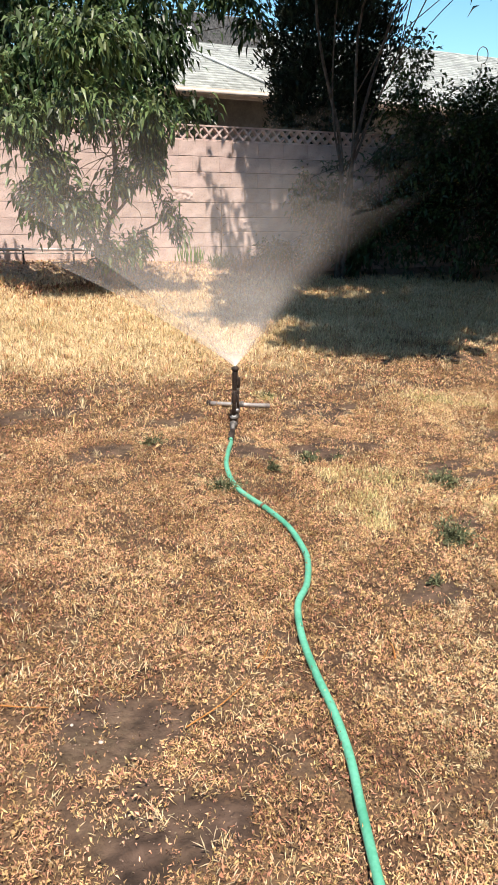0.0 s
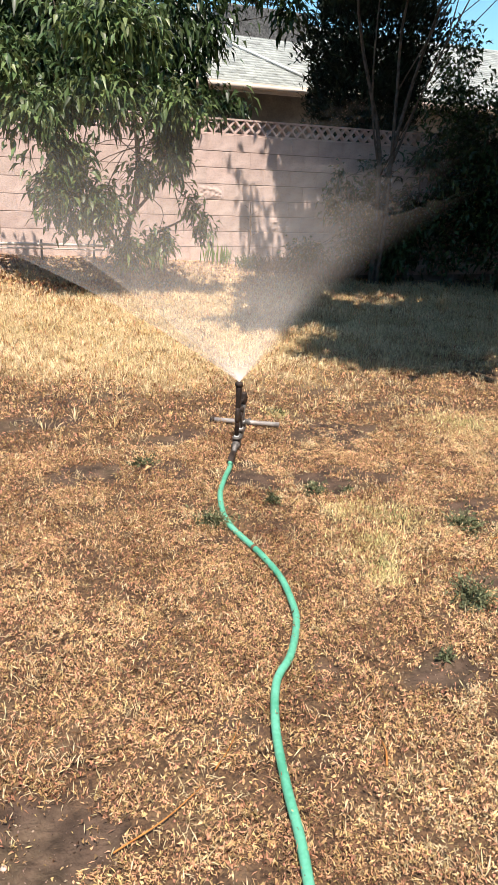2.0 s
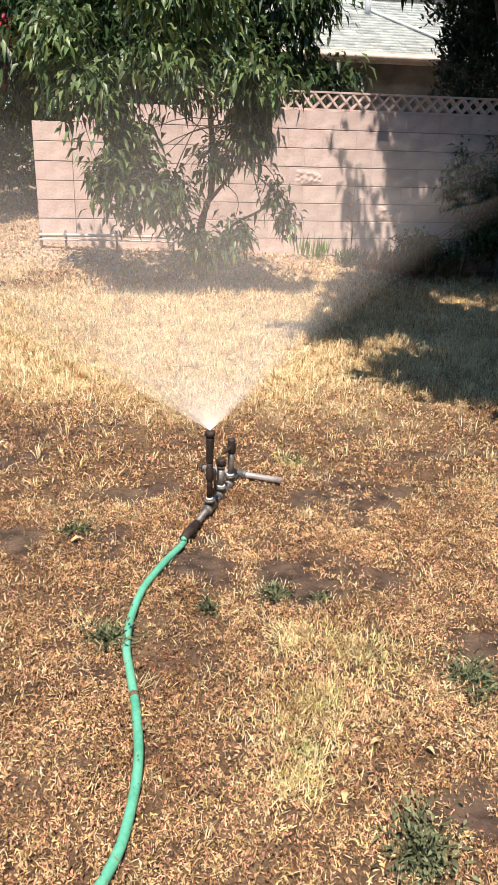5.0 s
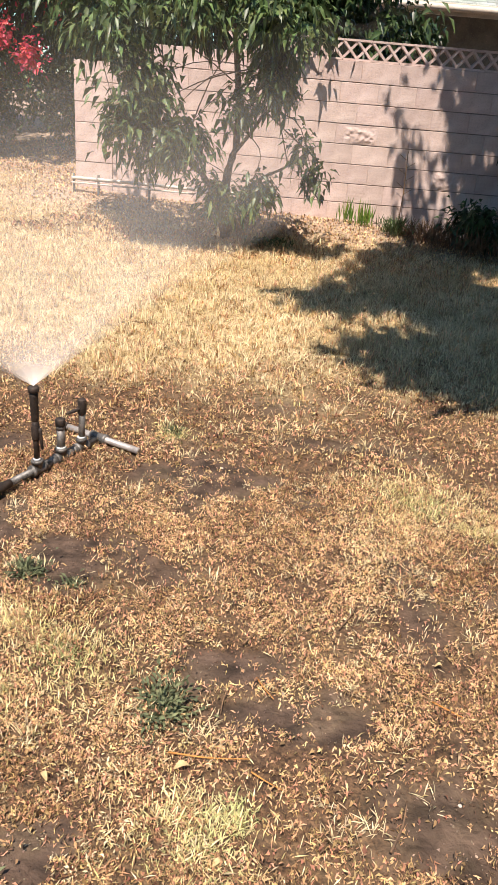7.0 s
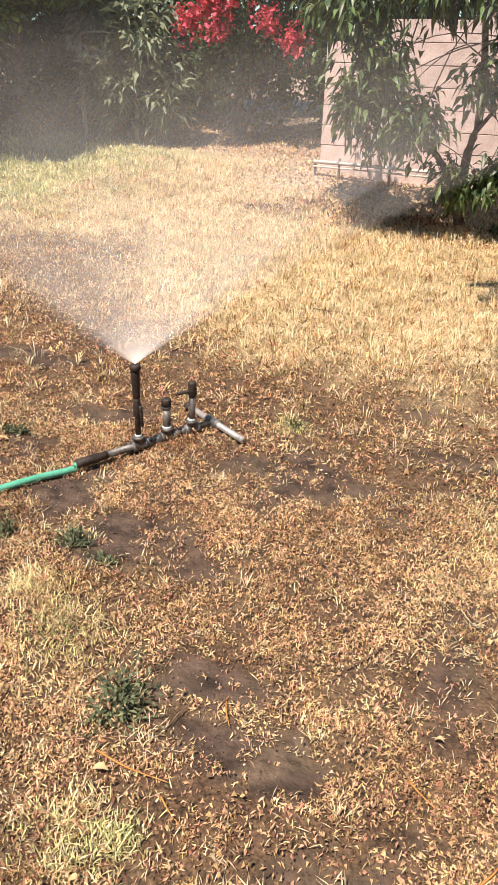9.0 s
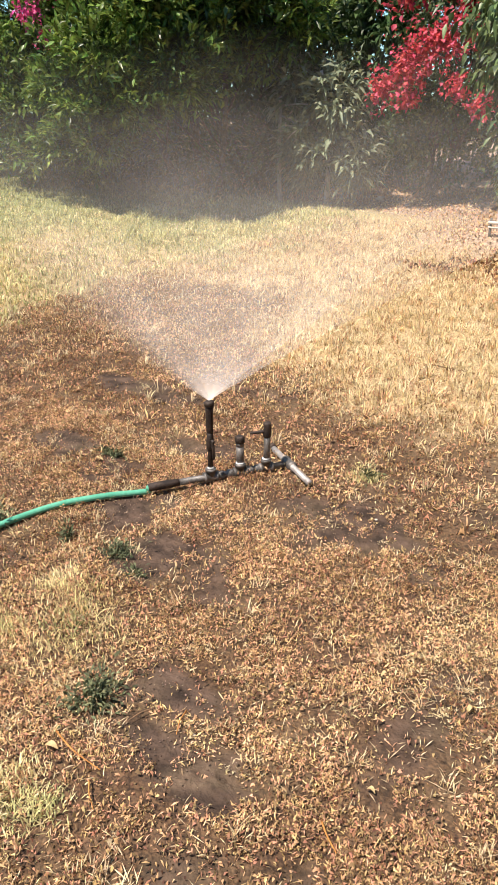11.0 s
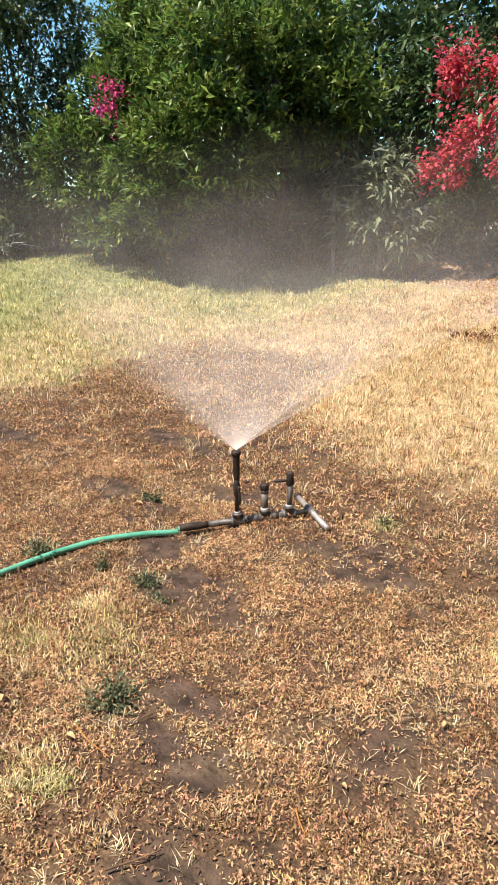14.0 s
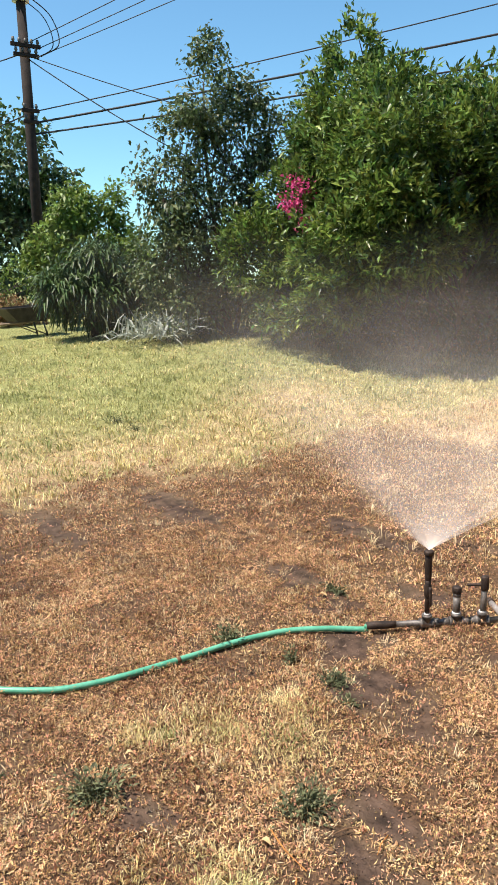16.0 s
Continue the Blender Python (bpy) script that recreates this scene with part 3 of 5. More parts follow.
ring_part("cross_tee", [(-0.045, 0.02), (-0.045, 0.026), (-0.03, 0.026), (-0.028, 0.023), (0.028, 0.023), (0.03, 0.026), (0.045, 0.026), (0.045, 0.02)], PT, ac, M["galv"], sp)
ring_part("foot_pipe", [(-0.21, 0.016), (0.235, 0.016)], PT, ac, M["pale_steel"], sp, 14, "paler scuffed cross pipe")
ring_part("end_cap", [(-0.225, 0.012), (-0.222, 0.0225), (-0.196, 0.0225), (-0.194, 0.017)], PT, ac, M["iron"], sp)
for p, r in ((A, 0.0145), (P2, 0.0205), (P3, 0.0175)):
    ring_part("thread_tape", [(0.046, r), (0.0475, r + 0.001), (0.053, r + 0.001), (0.0545, r)], p, (0, 0, 1), M["white_metal"], sp, 14, "white thread tape")
for s_ in (0.05, 0.1, 0.2, 0.24):
    ring_part("coupling", [(-0.014, 0.0175), (-0.014, 0.0225), (-0.006, 0.0235), (0.006, 0.0235), (0.014, 0.0225), (0.014, 0.0175)], A + along * s_, along, M["galv"], sp, 8)

# ---- hose ----
hose = thing("garden_hose", (-0.4, -1.0, 0), "bright green rubber garden hose snaking over dry lawn", "hose")
HC = [(-0.135, -0.25), (-0.17, -0.32), (-0.245, -0.45), (-0.335, -0.62), (-0.39, -0.8), (-0.408, -0.95), (-0.4, -1.08), (-0.387, -1.27), (-0.387, -1.47), (-0.415, -1.64), (-0.46, -1.78),
      (-0.57, -1.96), (-0.68, -2.08), (-0.77, -2.27), (-0.835, -2.48), (-0.885, -2.68), (-0.945, -2.86), (-1.02, -3.03), (-1.10, -3.22), (-1.25, -3.6), (-1.6, -4.3), (-2.4, -5.4), (-4, -6.5)]
hp = spline([(x, y, float(gz(x, y)) + 0.022) for x, y in HC], 220)
hp[:4, 2] = 0.03
to_parent(tubes("hose_tube", [(hp, 0.0145)], M["hose"], None, 12), hose)
to_parent(tubes("hose_ferrule", [(hp[:4], 0.018)], M["iron"], None, 12), hose)
for k in (66,):
    to_parent(tubes("hose_mud_mark", [(hp[k : k + 2], 0.0152)], M["twig"], None, 12), hose)


# ---- water spray ----
def spray_material(strength):
    m = bpy.data.materials.new("water_mist")
    m.use_nodes = True
    nt = m.node_tree
    n, l = nt.nodes, nt.links
    for k in list(n):
        n.remove(k)
    out, mx = n.new("ShaderNodeOutputMaterial"), n.new("ShaderNodeMixShader")
    tr, df, tl, m2 = n.new("ShaderNodeBsdfTransparent"), n.new("ShaderNodeBsdfDiffuse"), n.new("ShaderNodeBsdfTranslucent"), n.new("ShaderNodeMixShader")
    for k in (df, tl):
        k.inputs[0].default_value = (0.88, 0.82, 0.77, 1)
    at = n.new("ShaderNodeAttribute")
    at.attribute_name = "dens"
    co, no = n.new("ShaderNodeTexCoord"), n.new("ShaderNodeTexNoise")
    no.inputs["Scale"].default_value, no.inputs["Detail"].default_value = 2.2, 4
    l.new(co.outputs["Object"], no.inputs["Vector"])
    mr = n.new("ShaderNodeMapRange")
    mr.inputs[1].default_value, mr.inputs[2].default_value, mr.inputs[3].default_value, mr.inputs[4].default_value = 0.3, 0.7, 0.7 * strength, 1.25 * strength
    l.new(no.outputs[0], mr.inputs[0])
    mu = n.new("ShaderNodeMath")
    mu.operation, mu.use_clamp = "MULTIPLY", True
    l.new(mr.outputs[0], mu.inputs[0]), l.new(at.outputs["Fac"], mu.inputs[1])
    l.new(mu.outputs[0], mx.inputs[0])
    m2.inputs[0].default_value = 0.5
    l.new(df.outputs[0], m2.inputs[1]), l.new(tl.outputs[0], m2.inputs[2])
    l.new(tr.outputs[0], mx.inputs[1]), l.new(m2.outputs[0], mx.inputs[2])
    l.new(mx.outputs[0], out.inputs[0])
    return m


spray = thing("water_spray", (0, 0, top), "fine white fan of water mist from the nozzle", "water spray")
AZ0, AZ1 = radians(12), radians(230)  # from +x over +y to -x
head = np.array([0, 0, top])


def spray_sheet(elev, reach_, strength):
    na_, nr = 90, 40
    az = np.linspace(AZ0, AZ1, na_)
    far_ = np.linspace(0.0, 1.0, nr) ** 1.8 * reach_
    A_, r = np.meshgrid(az, far_, indexing="ij")
    z = r * math.tan(elev) - 0.1 * r**2 + 0.02 * np.sin(A_ * 9) * r
    V = np.stack([np.cos(A_) * r, np.sin(A_) * r, z], -1) + head
    V = V.reshape(-1, 3)
    i, j = np.meshgrid(np.arange(na_ - 1), np.arange(nr - 1), indexing="ij")
    q = i * nr + j
    ob = mesh_np("mist_sheet", V, np.stack([q, q + nr, q + nr + 1, q + 1], -1).reshape(-1, 4), spray_material(strength), None, True)
    edge = np.minimum(smooth(0, 0.1, (A_ - AZ0) / (AZ1 - AZ0)), smooth(0, 0.2, (AZ1 - A_) / (AZ1 - AZ0)))
    d = (edge + (1 - edge) * np.exp(-r / 0.2)) * (0.12 + 0.62 * np.exp(-r / 0.6) + 1.3 * np.exp(-r / 0.045)) * smooth(1.0, 0.3, r / reach_)
    ca = ob.data.attributes.new("dens", "FLOAT", "POINT")
    ca.data.foreach_set("value", d.ravel().astype(np.float32))
    ob.visible_shadow = False
    return to_parent(ob, spray)


spray_sheet(radians(36.5), 3.4, 0.36)
spray_sheet(radians(42), 3.0, 0.31)
nd = 260
az = AZ0 + (AZ1 - AZ0) * rng.random(nd)
el = radians(33) + radians(12) * rng.random(nd)
tt = 0.12 * rng.random(nd) ** 1.6
dr = (1 - np.exp(-2.0 * tt)) / 2.0
vel = 8 * (0.85 + 0.3 * rng.random(nd))
dp = np.stack([np.cos(az) * np.cos(el) * vel * dr, np.sin(az) * np.cos(el) * vel * dr, np.sin(el) * vel * dr - 1.2 * tt**2], 1) + head
dw = np.stack([np.cos(az) * np.cos(el), np.sin(az) * np.cos(el), np.sin(el) - 0.8 * tt], 1)
DV, DF = leaf_arrays(dp, dw, 0.006 * (0.5 + rng.random(nd)), 0.0014, 0.0)
M["drop"] = mat("water_drop", (0.8, 0.8, 0.8), (0.95, 0.95, 0.95), 3, 0.2, 0, 0, 0, 0.5)
tagged(to_parent(mesh_np("droplets", DV, DF, M["drop"]), spray), kind="stuff")

# ---- trees and shrubs by the wall ----
tree("peach_tree", "small peach tree with long drooping leaves against the wall", "tree", (0.5, 4.95, float(gz(0.5, 4.95))),
     [([(0.55, 4.95, 0.2), (0.53, 4.93, 0.75), (0.62, 4.75, 1.2), (0.58, 4.6, 1.8), (0.45, 4.5, 2.6)], 0.05, 0.02),
      ([(0.53, 4.95, 0.25), (0.35, 4.8, 0.75), (0.05, 4.6, 1.05), (-0.3, 4.45, 1.6), (-0.6, 4.5, 2.2)], 0.034, 0.012),
      ([(0.55, 4.95, 0.3), (0.8, 4.8, 0.75), (1.1, 4.65, 0.95), (1.35, 4.6, 1.15)], 0.022, 0.006),
      ([(0.58, 4.8, 1.0), (0.85, 4.6, 1.4), (1.0, 4.5, 1.9)], 0.02, 0.008)],
     M["bark"],
     [(-0.13, 4.35, 1.3, 0.46, 0.38, 0.36), (-0.28, 4.3, 0.9, 0.16, 0.16, 0.14), (0.12, 4.4, 0.95, 0.16, 0.16, 0.16), (-0.5, 4.4, 2.0, 0.45, 0.42, 0.32), (0.2, 4.35, 2.2, 0.5, 0.45, 0.35), (0.92, 4.4, 2.15, 0.42, 0.4, 0.3),
      (0.95, 4.5, 1.65, 0.22, 0.2, 0.22), (-0.8, 4.6, 2.45, 0.35, 0.35, 0.3), (0.2, 4.35, 2.85, 0.7, 0.45, 0.3), (-0.35, 4.35, 1.62, 0.35, 0.3, 0.22), (0.1, 4.35, 1.15, 0.3, 0.25, 0.25), (-0.3, 4.3, 1.2, 0.3, 0.28, 0.3), (0.95, 4.45, 1.9, 0.25, 0.22, 0.2),
      (0.5, 4.75, 0.66, 0.3, 0.28, 0.2), (0.85, 4.65, 0.72, 0.2, 0.18, 0.16), (1.22, 4.6, 1.18, 0.12, 0.12, 0.12), (1.35, 4.6, 0.88, 0.12, 0.12, 0.1), (0.62, 4.6, 1.45, 0.12, 0.12, 0.18)],
     1700, 8, 0.115, 0.042, M["peach"], 16, (0.009, 0.003), spread=0.13, droop=0.45, hang=0.5, shell=0.2, gaps=3.2)

# Crown blobs are out of view, placed to cast shade and cut sky light.
shade = tree("shade_tree", "multi-stemmed tree in deep shade, its unseen canopy placed to shade lawn and wall", "tree", (4.3, 5.35, float(gz(4.3, 5.35))),
     [([(4.22, 5.4, 0.0), (4.2, 5.4, 1.0), (4.1, 5.38, 2.0), (3.6, 5.3, 3.3), (2.9, 4.4, 4.6)], 0.045, 0.012),
      ([(4.32, 5.4, 0.0), (4.28, 5.4, 1.1), (4.42, 5.4, 2.2), (4.72, 5.35, 3.4), (4.75, 4.6, 4.7)], 0.04, 0.012),
      ([(4.27, 5.36, 0.0), (4.32, 5.34, 1.0), (4.3, 5.36, 2.4), (4.25, 5.3, 3.6), (4.4, 4.8, 4.6)], 0.034, 0.01),
      ([(4.2, 5.4, 1.5), (3.95, 5.36, 2.3), (3.85, 5.3, 3.2), (3.7, 5.0, 4.2)], 0.018, 0.006),
      ([(4.36, 5.4, 1.7), (4.65, 5.38, 2.5), (4.98, 5.4, 3.2), (5.05, 5.2, 4.2)], 0.018, 0.006)],
     M["bark_dark"],
     [(3.75, 3.7, 5.2, 0.95, 1.7, 0.7), (4.8, 2.6, 5.3, 2.0, 1.9, 0.8), (5.6, 4.8, 5.3, 2.2, 1.6, 0.8), (3.3, 0.7, 5.2, 1.9, 1.3, 0.7), (6.4, 1.4, 5.3, 2.2, 2.0, 0.8), (4.3, 5.6, 5.2, 1.5, 1.2, 0.7), (7.2, 4.0, 5.3, 1.8, 2, 0.8),
      (2.0, -0.3, 5.2, 0.9, 0.6, 0.4), (3.35, 4.3, 5.4, 0.7, 0.8, 0.6), (1.9, 2.65, 5.3, 0.9, 0.35, 0.3), (2.8, 2.9, 5.3, 0.7, 0.6, 0.4), (1.35, -0.35, 5.2, 0.45, 0.5, 0.3), (1.9, -0.85, 5.2, 0.5, 0.3, 0.3), (1.0, 0.95, 5.2, 0.5, 0.22, 0.25), (1.6, 1.2, 5.2, 0.6, 0.3, 0.3), (6.0, -1.6, 5.4, 2.4, 1.5, 0.8), (8.0, 0.6, 5.4, 1.8, 2.0, 0.8), (8.4, 3.4, 4.6, 1.6, 2.4, 1.4), (4.6, 4.1, 5.5, 1.2, 1.0, 0.6), (4.6, -0.4, 5.3, 1.8, 0.9, 0.6), (6.9, 6.0, 5.3, 1.8, 1.2, 0.8), (1.7, 1.9, 5.2, 0.7, 0.5, 0.3), (2.1, 1.0, 5.2, 0.8, 0.7, 0.4)],
     6800, 7, 0.24, 0.145, M["dark_leaf"], 4, (0.012, 0.005), spread=0.3, droop=0.4, hang=0.2, shell=0.1)

# thin outer sprays of the canopy, unseen, added to dapple the wall's shade
u, v = rng.random(70) ** 0.65, rng.random(70)
sprays = [(1.65 + 1.35 * a_, 3.15 + 1.6 * b_, 5.1 + 0.4 * c_, 0.03 + 0.07 * a_, 0.12, 0.1) for a_, b_, c_ in zip(u, v, rng.random(70))]
fl, _ = foliage("dapple_foliage", sprays, 260, 6, 0.12, 0.06, M["dark_leaf"], spread=0.12, droop=0.4, hang=0.2, shell=0.1)
to_parent(fl, shade)

tree("tall_cypress", "tall dense blackish-green cypress behind the wall", "tree", (5.0, 7.3, 0),
     [([(5.0, 7.3, 0), (5.0, 7.3, 6.5)], 0.12, 0.03)], M["bark_dark"],
     [(4.95, 7.3, 2.6, 0.95, 0.9, 0.9), (5.02, 7.3, 3.5, 1.14, 1.0, 1.1), (5.02, 7.3, 5.0, 1.1, 0.95, 1.5), (5.0, 7.3, 6.4, 0.7, 0.7, 1.4)],
     4600, 8, 0.115, 0.04, M["cypress"], 20, spread=0.1, droop=-0.1, hang=-0.5, shell=0.65)

tree("dark_shrub", "dark glossy-leaved shrub shading the wall's end", "shrub", (6.1, 4.9, float(gz(6.1, 4.9))),
     [([(6.1, 4.9, 0), (6.1, 4.9, 1.5)], 0.05, 0.02)], M["bark_dark"],
     [(6.3, 4.9, 1.0, 0.85, 0.8, 0.9), (6.0, 5.1, 2.1, 1.0, 0.8, 0.75), (7.3, 4.6, 1.3, 1.0, 0.9, 1.2), (6.8, 5.1, 2.5, 0.9, 0.7, 0.6), (5.3, 5.4, 2.35, 0.5, 0.4, 0.4), (5.25, 5.4, 3.0, 0.3, 0.25, 0.5), (5.35, 5.3, 0.9, 0.4, 0.35, 0.8), (5.75, 5.2, 1.5, 0.5, 0.4, 0.8), (6.4, 5.2, 1.7, 0.9, 0.5, 1.0), (7.8, 5.0, 2.2, 0.9, 0.7, 1.0)],
     2600, 9, 0.10, 0.04, M["dark_leaf"], 30, spread=0.14, shell=0.5)

tree("shaded_undergrowth", "dark leafy shrub growing in deep shade along the wall", "shrub", (4.4, 5.6, float(gz(4.4, 5.6))),
     [([(4.45, 5.6, 0.1), (4.45, 5.58, 0.8), (4.4, 5.55, 1.6)], 0.02, 0.008), ([(4.9, 5.55, 0.1), (4.95, 5.5, 0.9), (4.9, 5.5, 1.7)], 0.02, 0.008), ([(3.9, 5.6, 0.2), (3.85, 5.58, 0.8), (3.75, 5.55, 1.5)], 0.014, 0.005)], M["bark_dark"],
     [(3.7, 5.55, 1.3, 0.28, 0.12, 0.45), (4.25, 5.6, 1.2, 0.4, 0.12, 0.6), (4.8, 5.55, 1.1, 0.5, 0.2, 0.8), (3.25, 5.55, 0.45, 0.35, 0.18, 0.25), (3.9, 5.5, 0.55, 0.5, 0.2, 0.35), (4.6, 5.5, 0.5, 0.6, 0.25, 0.4), (5.2, 5.6, 1.7, 0.4, 0.15, 0.5)],
     900, 8, 0.1, 0.038, M["dark_leaf"], 24, (0.008, 0.003), spread=0.12, droop=0.4, hang=0.35, shell=0.2, gaps=3.0)

# The low blob at x 2.3 stands in for the shade under the eave.
tree("neighbour_tree", "dense dark leafy tree behind the garden wall", "tree", (0.3, 7.6, 0),
     [([(0.3, 7.6, 0), (0.4, 7.6, 1.6), (0.2, 7.5, 3.6)], 0.12, 0.05)], M["bark_dark"],
     [(0.2, 7.4, 3.1, 1.5, 1.0, 1.0), (1.75, 7.3, 3.4, 0.95, 0.9, 0.9), (-1.6, 7.6, 3.0, 1.3, 1.0, 1.1), (1.3, 7.2, 2.4, 1.2, 0.7, 0.4), (3.0, 7.2, 4.15, 0.55, 0.5, 0.35), (0.2, 7.6, 4.6, 2.2, 1.2, 0.9), (3.4, 7.0, 3.7, 0.16, 0.16, 0.2), (2.3, 7.0, 2.3, 0.5, 0.4, 0.2), (1.38, 5.8, 2.25, 0.1, 0.04, 0.16), (0.6, 6.6, 2.6, 1.0, 0.5, 0.5), (-0.8, 6.8, 2.5, 1.0, 0.5, 0.6)],
     2500, 9, 0.16, 0.055, M["dark_leaf"], 40, spread=0.2, droop=0.5, hang=0.35, shell=0.4)

# ---- neighbour's house ----
house = thing("neighbour_house", (6, 11, 0), "neighbour's house with grey-green shingle roof and pale fascia", "house")


def slab(name, corners, thick, material, parent, label=""):
    """A thick flat sheet from corner points, going down by thick."""
    bm = bmesh.new()
    lo = [bm.verts.new((x, y, z - thick)) for x, y, z in corners]
    hi = [bm.verts.new(c) for c in corners]
    bm.faces.new(hi), bm.faces.new(lo[::-1])
    for a in range(len(corners)):
        b = (a + 1) % len(corners)
        bm.faces.new((lo[a], lo[b], hi[b], hi[a]))
    return to_parent(part(name, bm, material, None, label), parent)


bm = bmesh.new()
box(bm, (1.5, 11.1, 0.0), (16, 17, 3.0))
to_parent(part("wall", bm, M["stucco"]), house)
EY, EZ, RY, RZ = 10.5, 3.03, 14.2, 4.75
roof = slab("roof", [(0.9, EY, EZ), (16.5, EY, EZ), (16.5, RY, RZ), (0.9, RY, RZ)], 0.06, M["shingle"], house)
slope = math.atan2(RZ - EZ, RY - EY)
run = math.hypot(RZ - EZ, RY - EY)
SV, SF = [], []
o = 0
for r in range(int(run / 0.14)):
    x = 0.9 - 0.3 * rng.random()
    while x < 16.4:
        w = 0.28 + 0.1 * rng.random()
        a, b = r * 0.14 - 0.01, r * 0.14 + 0.15
        lift0, lift1 = 0.016 + 0.005 * rng.random(), 0.004
        cs = []
        for d, up in ((a, lift0), (b, lift1)):
            y, z = EY + d * math.cos(slope) - up * math.sin(slope), EZ + d * math.sin(slope) + up * math.cos(slope)
            cs += [(max(x, 0.9), y, z), (x + w - 0.008, y, z)]
        y, z = EY + a * math.cos(slope), EZ + a * math.sin(slope)
        cs += [(max(x, 0.9), y, z), (x + w - 0.008, y, z)]
        SV += cs
        SF += [(o, o + 1, o + 3, o + 2), (o + 4, o + 5, o + 1, o)]
        o += 6
        x += w
tagged(to_parent(mesh_np("roof_shingles", SV, np.array(SF), M["shingle"]), house), kind="stuff")
bm = bmesh.new()
box(bm, (0.9, EY - 0.03, EZ - 0.17), (16.5, EY + 0.0, EZ + 0.005), 0.004)
to_parent(part("fascia", bm, M["fascia"]), house)
to_parent(tubes("gutter", [([(0.9, EY - 0.08, EZ - 0.07), (16.5, EY - 0.08, EZ - 0.07)], 0.05)], M["fascia"], None, 8), house)
to_parent(tubes("roof_flashing", [(np.array([(5.9, EY + 0.1, EZ + 0.1), (4.35, 12.6, 4.05)]), 0.03)], M["white_metal"], None, 6), house)
bm = bmesh.new()
box(bm, (4.6, 12.9, 4.0), (6.6, 13.6, 4.75), 0.03)
to_parent(part("roof_vent_box", bm, M["galv"], None, "grey rooftop air cooler housing"), house)
for vx, vy in ((4.5, 12.2), (8.6, 12.0)):
    to_parent(tubes("vent_pipe", [([(vx, vy, 3.7), (vx, vy, 4.33)], 0.06)], M["white_metal"], None, 8), house)
ant = thing("roof_antenna", (12.0, 11.6, 3.5), "small looped wire antenna on the roof slope", "antenna")
to_parent(tubes("mast", [([(12.0, 11.6, 3.4), (12.0, 11.6, 4.15)], 0.014)], M["metal_dark"], None, 6), ant)
ang = np.linspace(0.3, 5.6, 20)
to_parent(tubes("loop", [(np.stack([12.0 + 0.17 * np.sin(ang), 11.6 + 0 * ang, 4.33 - 0.19 * np.cos(ang)], 1), 0.012)], M["metal_dark"], None, 5), ant)

# ---- shrubs beyond the wall's end ----
G = lambda x, y: float(gz(x, y))
bb = tree("bougainvillea", "bougainvillea with bright red bracts over dark leaves", "shrub", (-3.0, 7.9, G(-3, 7.9)),
          [([(-3.1, 7.9, 0.3), (-3.1, 7.9, 1.2), (-2.9, 7.8, 2.3)], 0.06, 0.025), ([(-3.2, 7.9, 0.3), (-2.6, 7.8, 1.4), (-2.0, 7.7, 2.5)], 0.04, 0.018)], M["bark_dark"],
          [(-2.6, 7.5, 1.85, 0.95, 0.5, 0.55), (-3.1, 7.4, 1.55, 0.45, 0.35, 0.45), (-3.0, 7.8, 1.95, 0.85, 0.75, 0.65), (-2.4, 8.1, 1.45, 0.85, 0.7, 0.7), (-1.8, 8.1, 2.2, 1.0, 0.75, 0.85), (-2.5, 8.1, 3.0, 1.4, 0.85, 0.8), (-1.6, 8.5, 1.2, 0.8, 0.7, 0.7), (-3.2, 8.2, 1.1, 0.6, 0.5, 0.6)],
          2400, 8, 0.085, 0.042, M["olive_leaf"], 40, spread=0.12, shell=0.5, gaps=2.4)
for blob in [(-2.96, 6.82, 2.2, 0.32, 0.2, 0.26), (-2.56, 6.82, 2.45, 0.42, 0.22, 0.24), (-1.96, 6.87, 2.7, 0.5, 0.25, 0.25), (-3.28, 6.77, 1.95, 0.14, 0.14, 0.18), (-3.11, 6.92, 3.2, 0.28, 0.22, 0.36), (-2.31, 6.97, 3.15, 0.45, 0.25, 0.3),
             (-2.26, 6.72, 1.95, 0.14, 0.1, 0.1), (-1.91, 6.77, 1.75, 0.1, 0.1, 0.14), (-1.5, 7.07, 2.5, 0.42, 0.25, 0.3), (-2.91, 6.77, 1.85, 0.1, 0.08, 0.08)]:
    for grow, share in ((1.0, 0.7), (1.55, 0.4)):
        wide = blob[:3] + tuple(v * grow for v in blob[3:])
        fl, _ = foliage("bract_head", [wide], int((16 + 420 * blob[3] * blob[5] / 0.3) * share), 7, 0.058, 0.055, M["red_flower"], spread=0.13, shell=0.05, gaps=6.5)
        tagged(to_parent(fl, bb), "bright red papery bracts", kind="stuff")
tree("grey_green_shrub", "loose shrub with long pale grey-green leaves and a bare stem", "shrub", (-4.2, 6.9, G(-4.2, 6.9)),
     [([(-4.8, 6.6, 0.3), (-4.82, 6.6, 1.1), (-4.85, 6.65, 1.9)], 0.034, 0.025), ([(-4.2, 6.9, 0.3), (-4.1, 6.8, 1.3), (-4.2, 6.7, 2.2)], 0.04, 0.018)], M["bark_pale"],
     [(-3.95, 6.75, 1.85, 0.45, 0.4, 0.5), (-4.3, 6.8, 1.15, 0.42, 0.35, 0.45), (-4.75, 6.8, 2.05, 0.26, 0.25, 0.42), (-3.7, 6.9, 1.1, 0.32, 0.28, 0.42), (-4.6, 6.7, 1.2, 0.25, 0.25, 0.4)],
     330, 11, 0.19, 0.05, M["grey_leaf"], 16, spread=0.1, droop=0.3, shell=0.35)
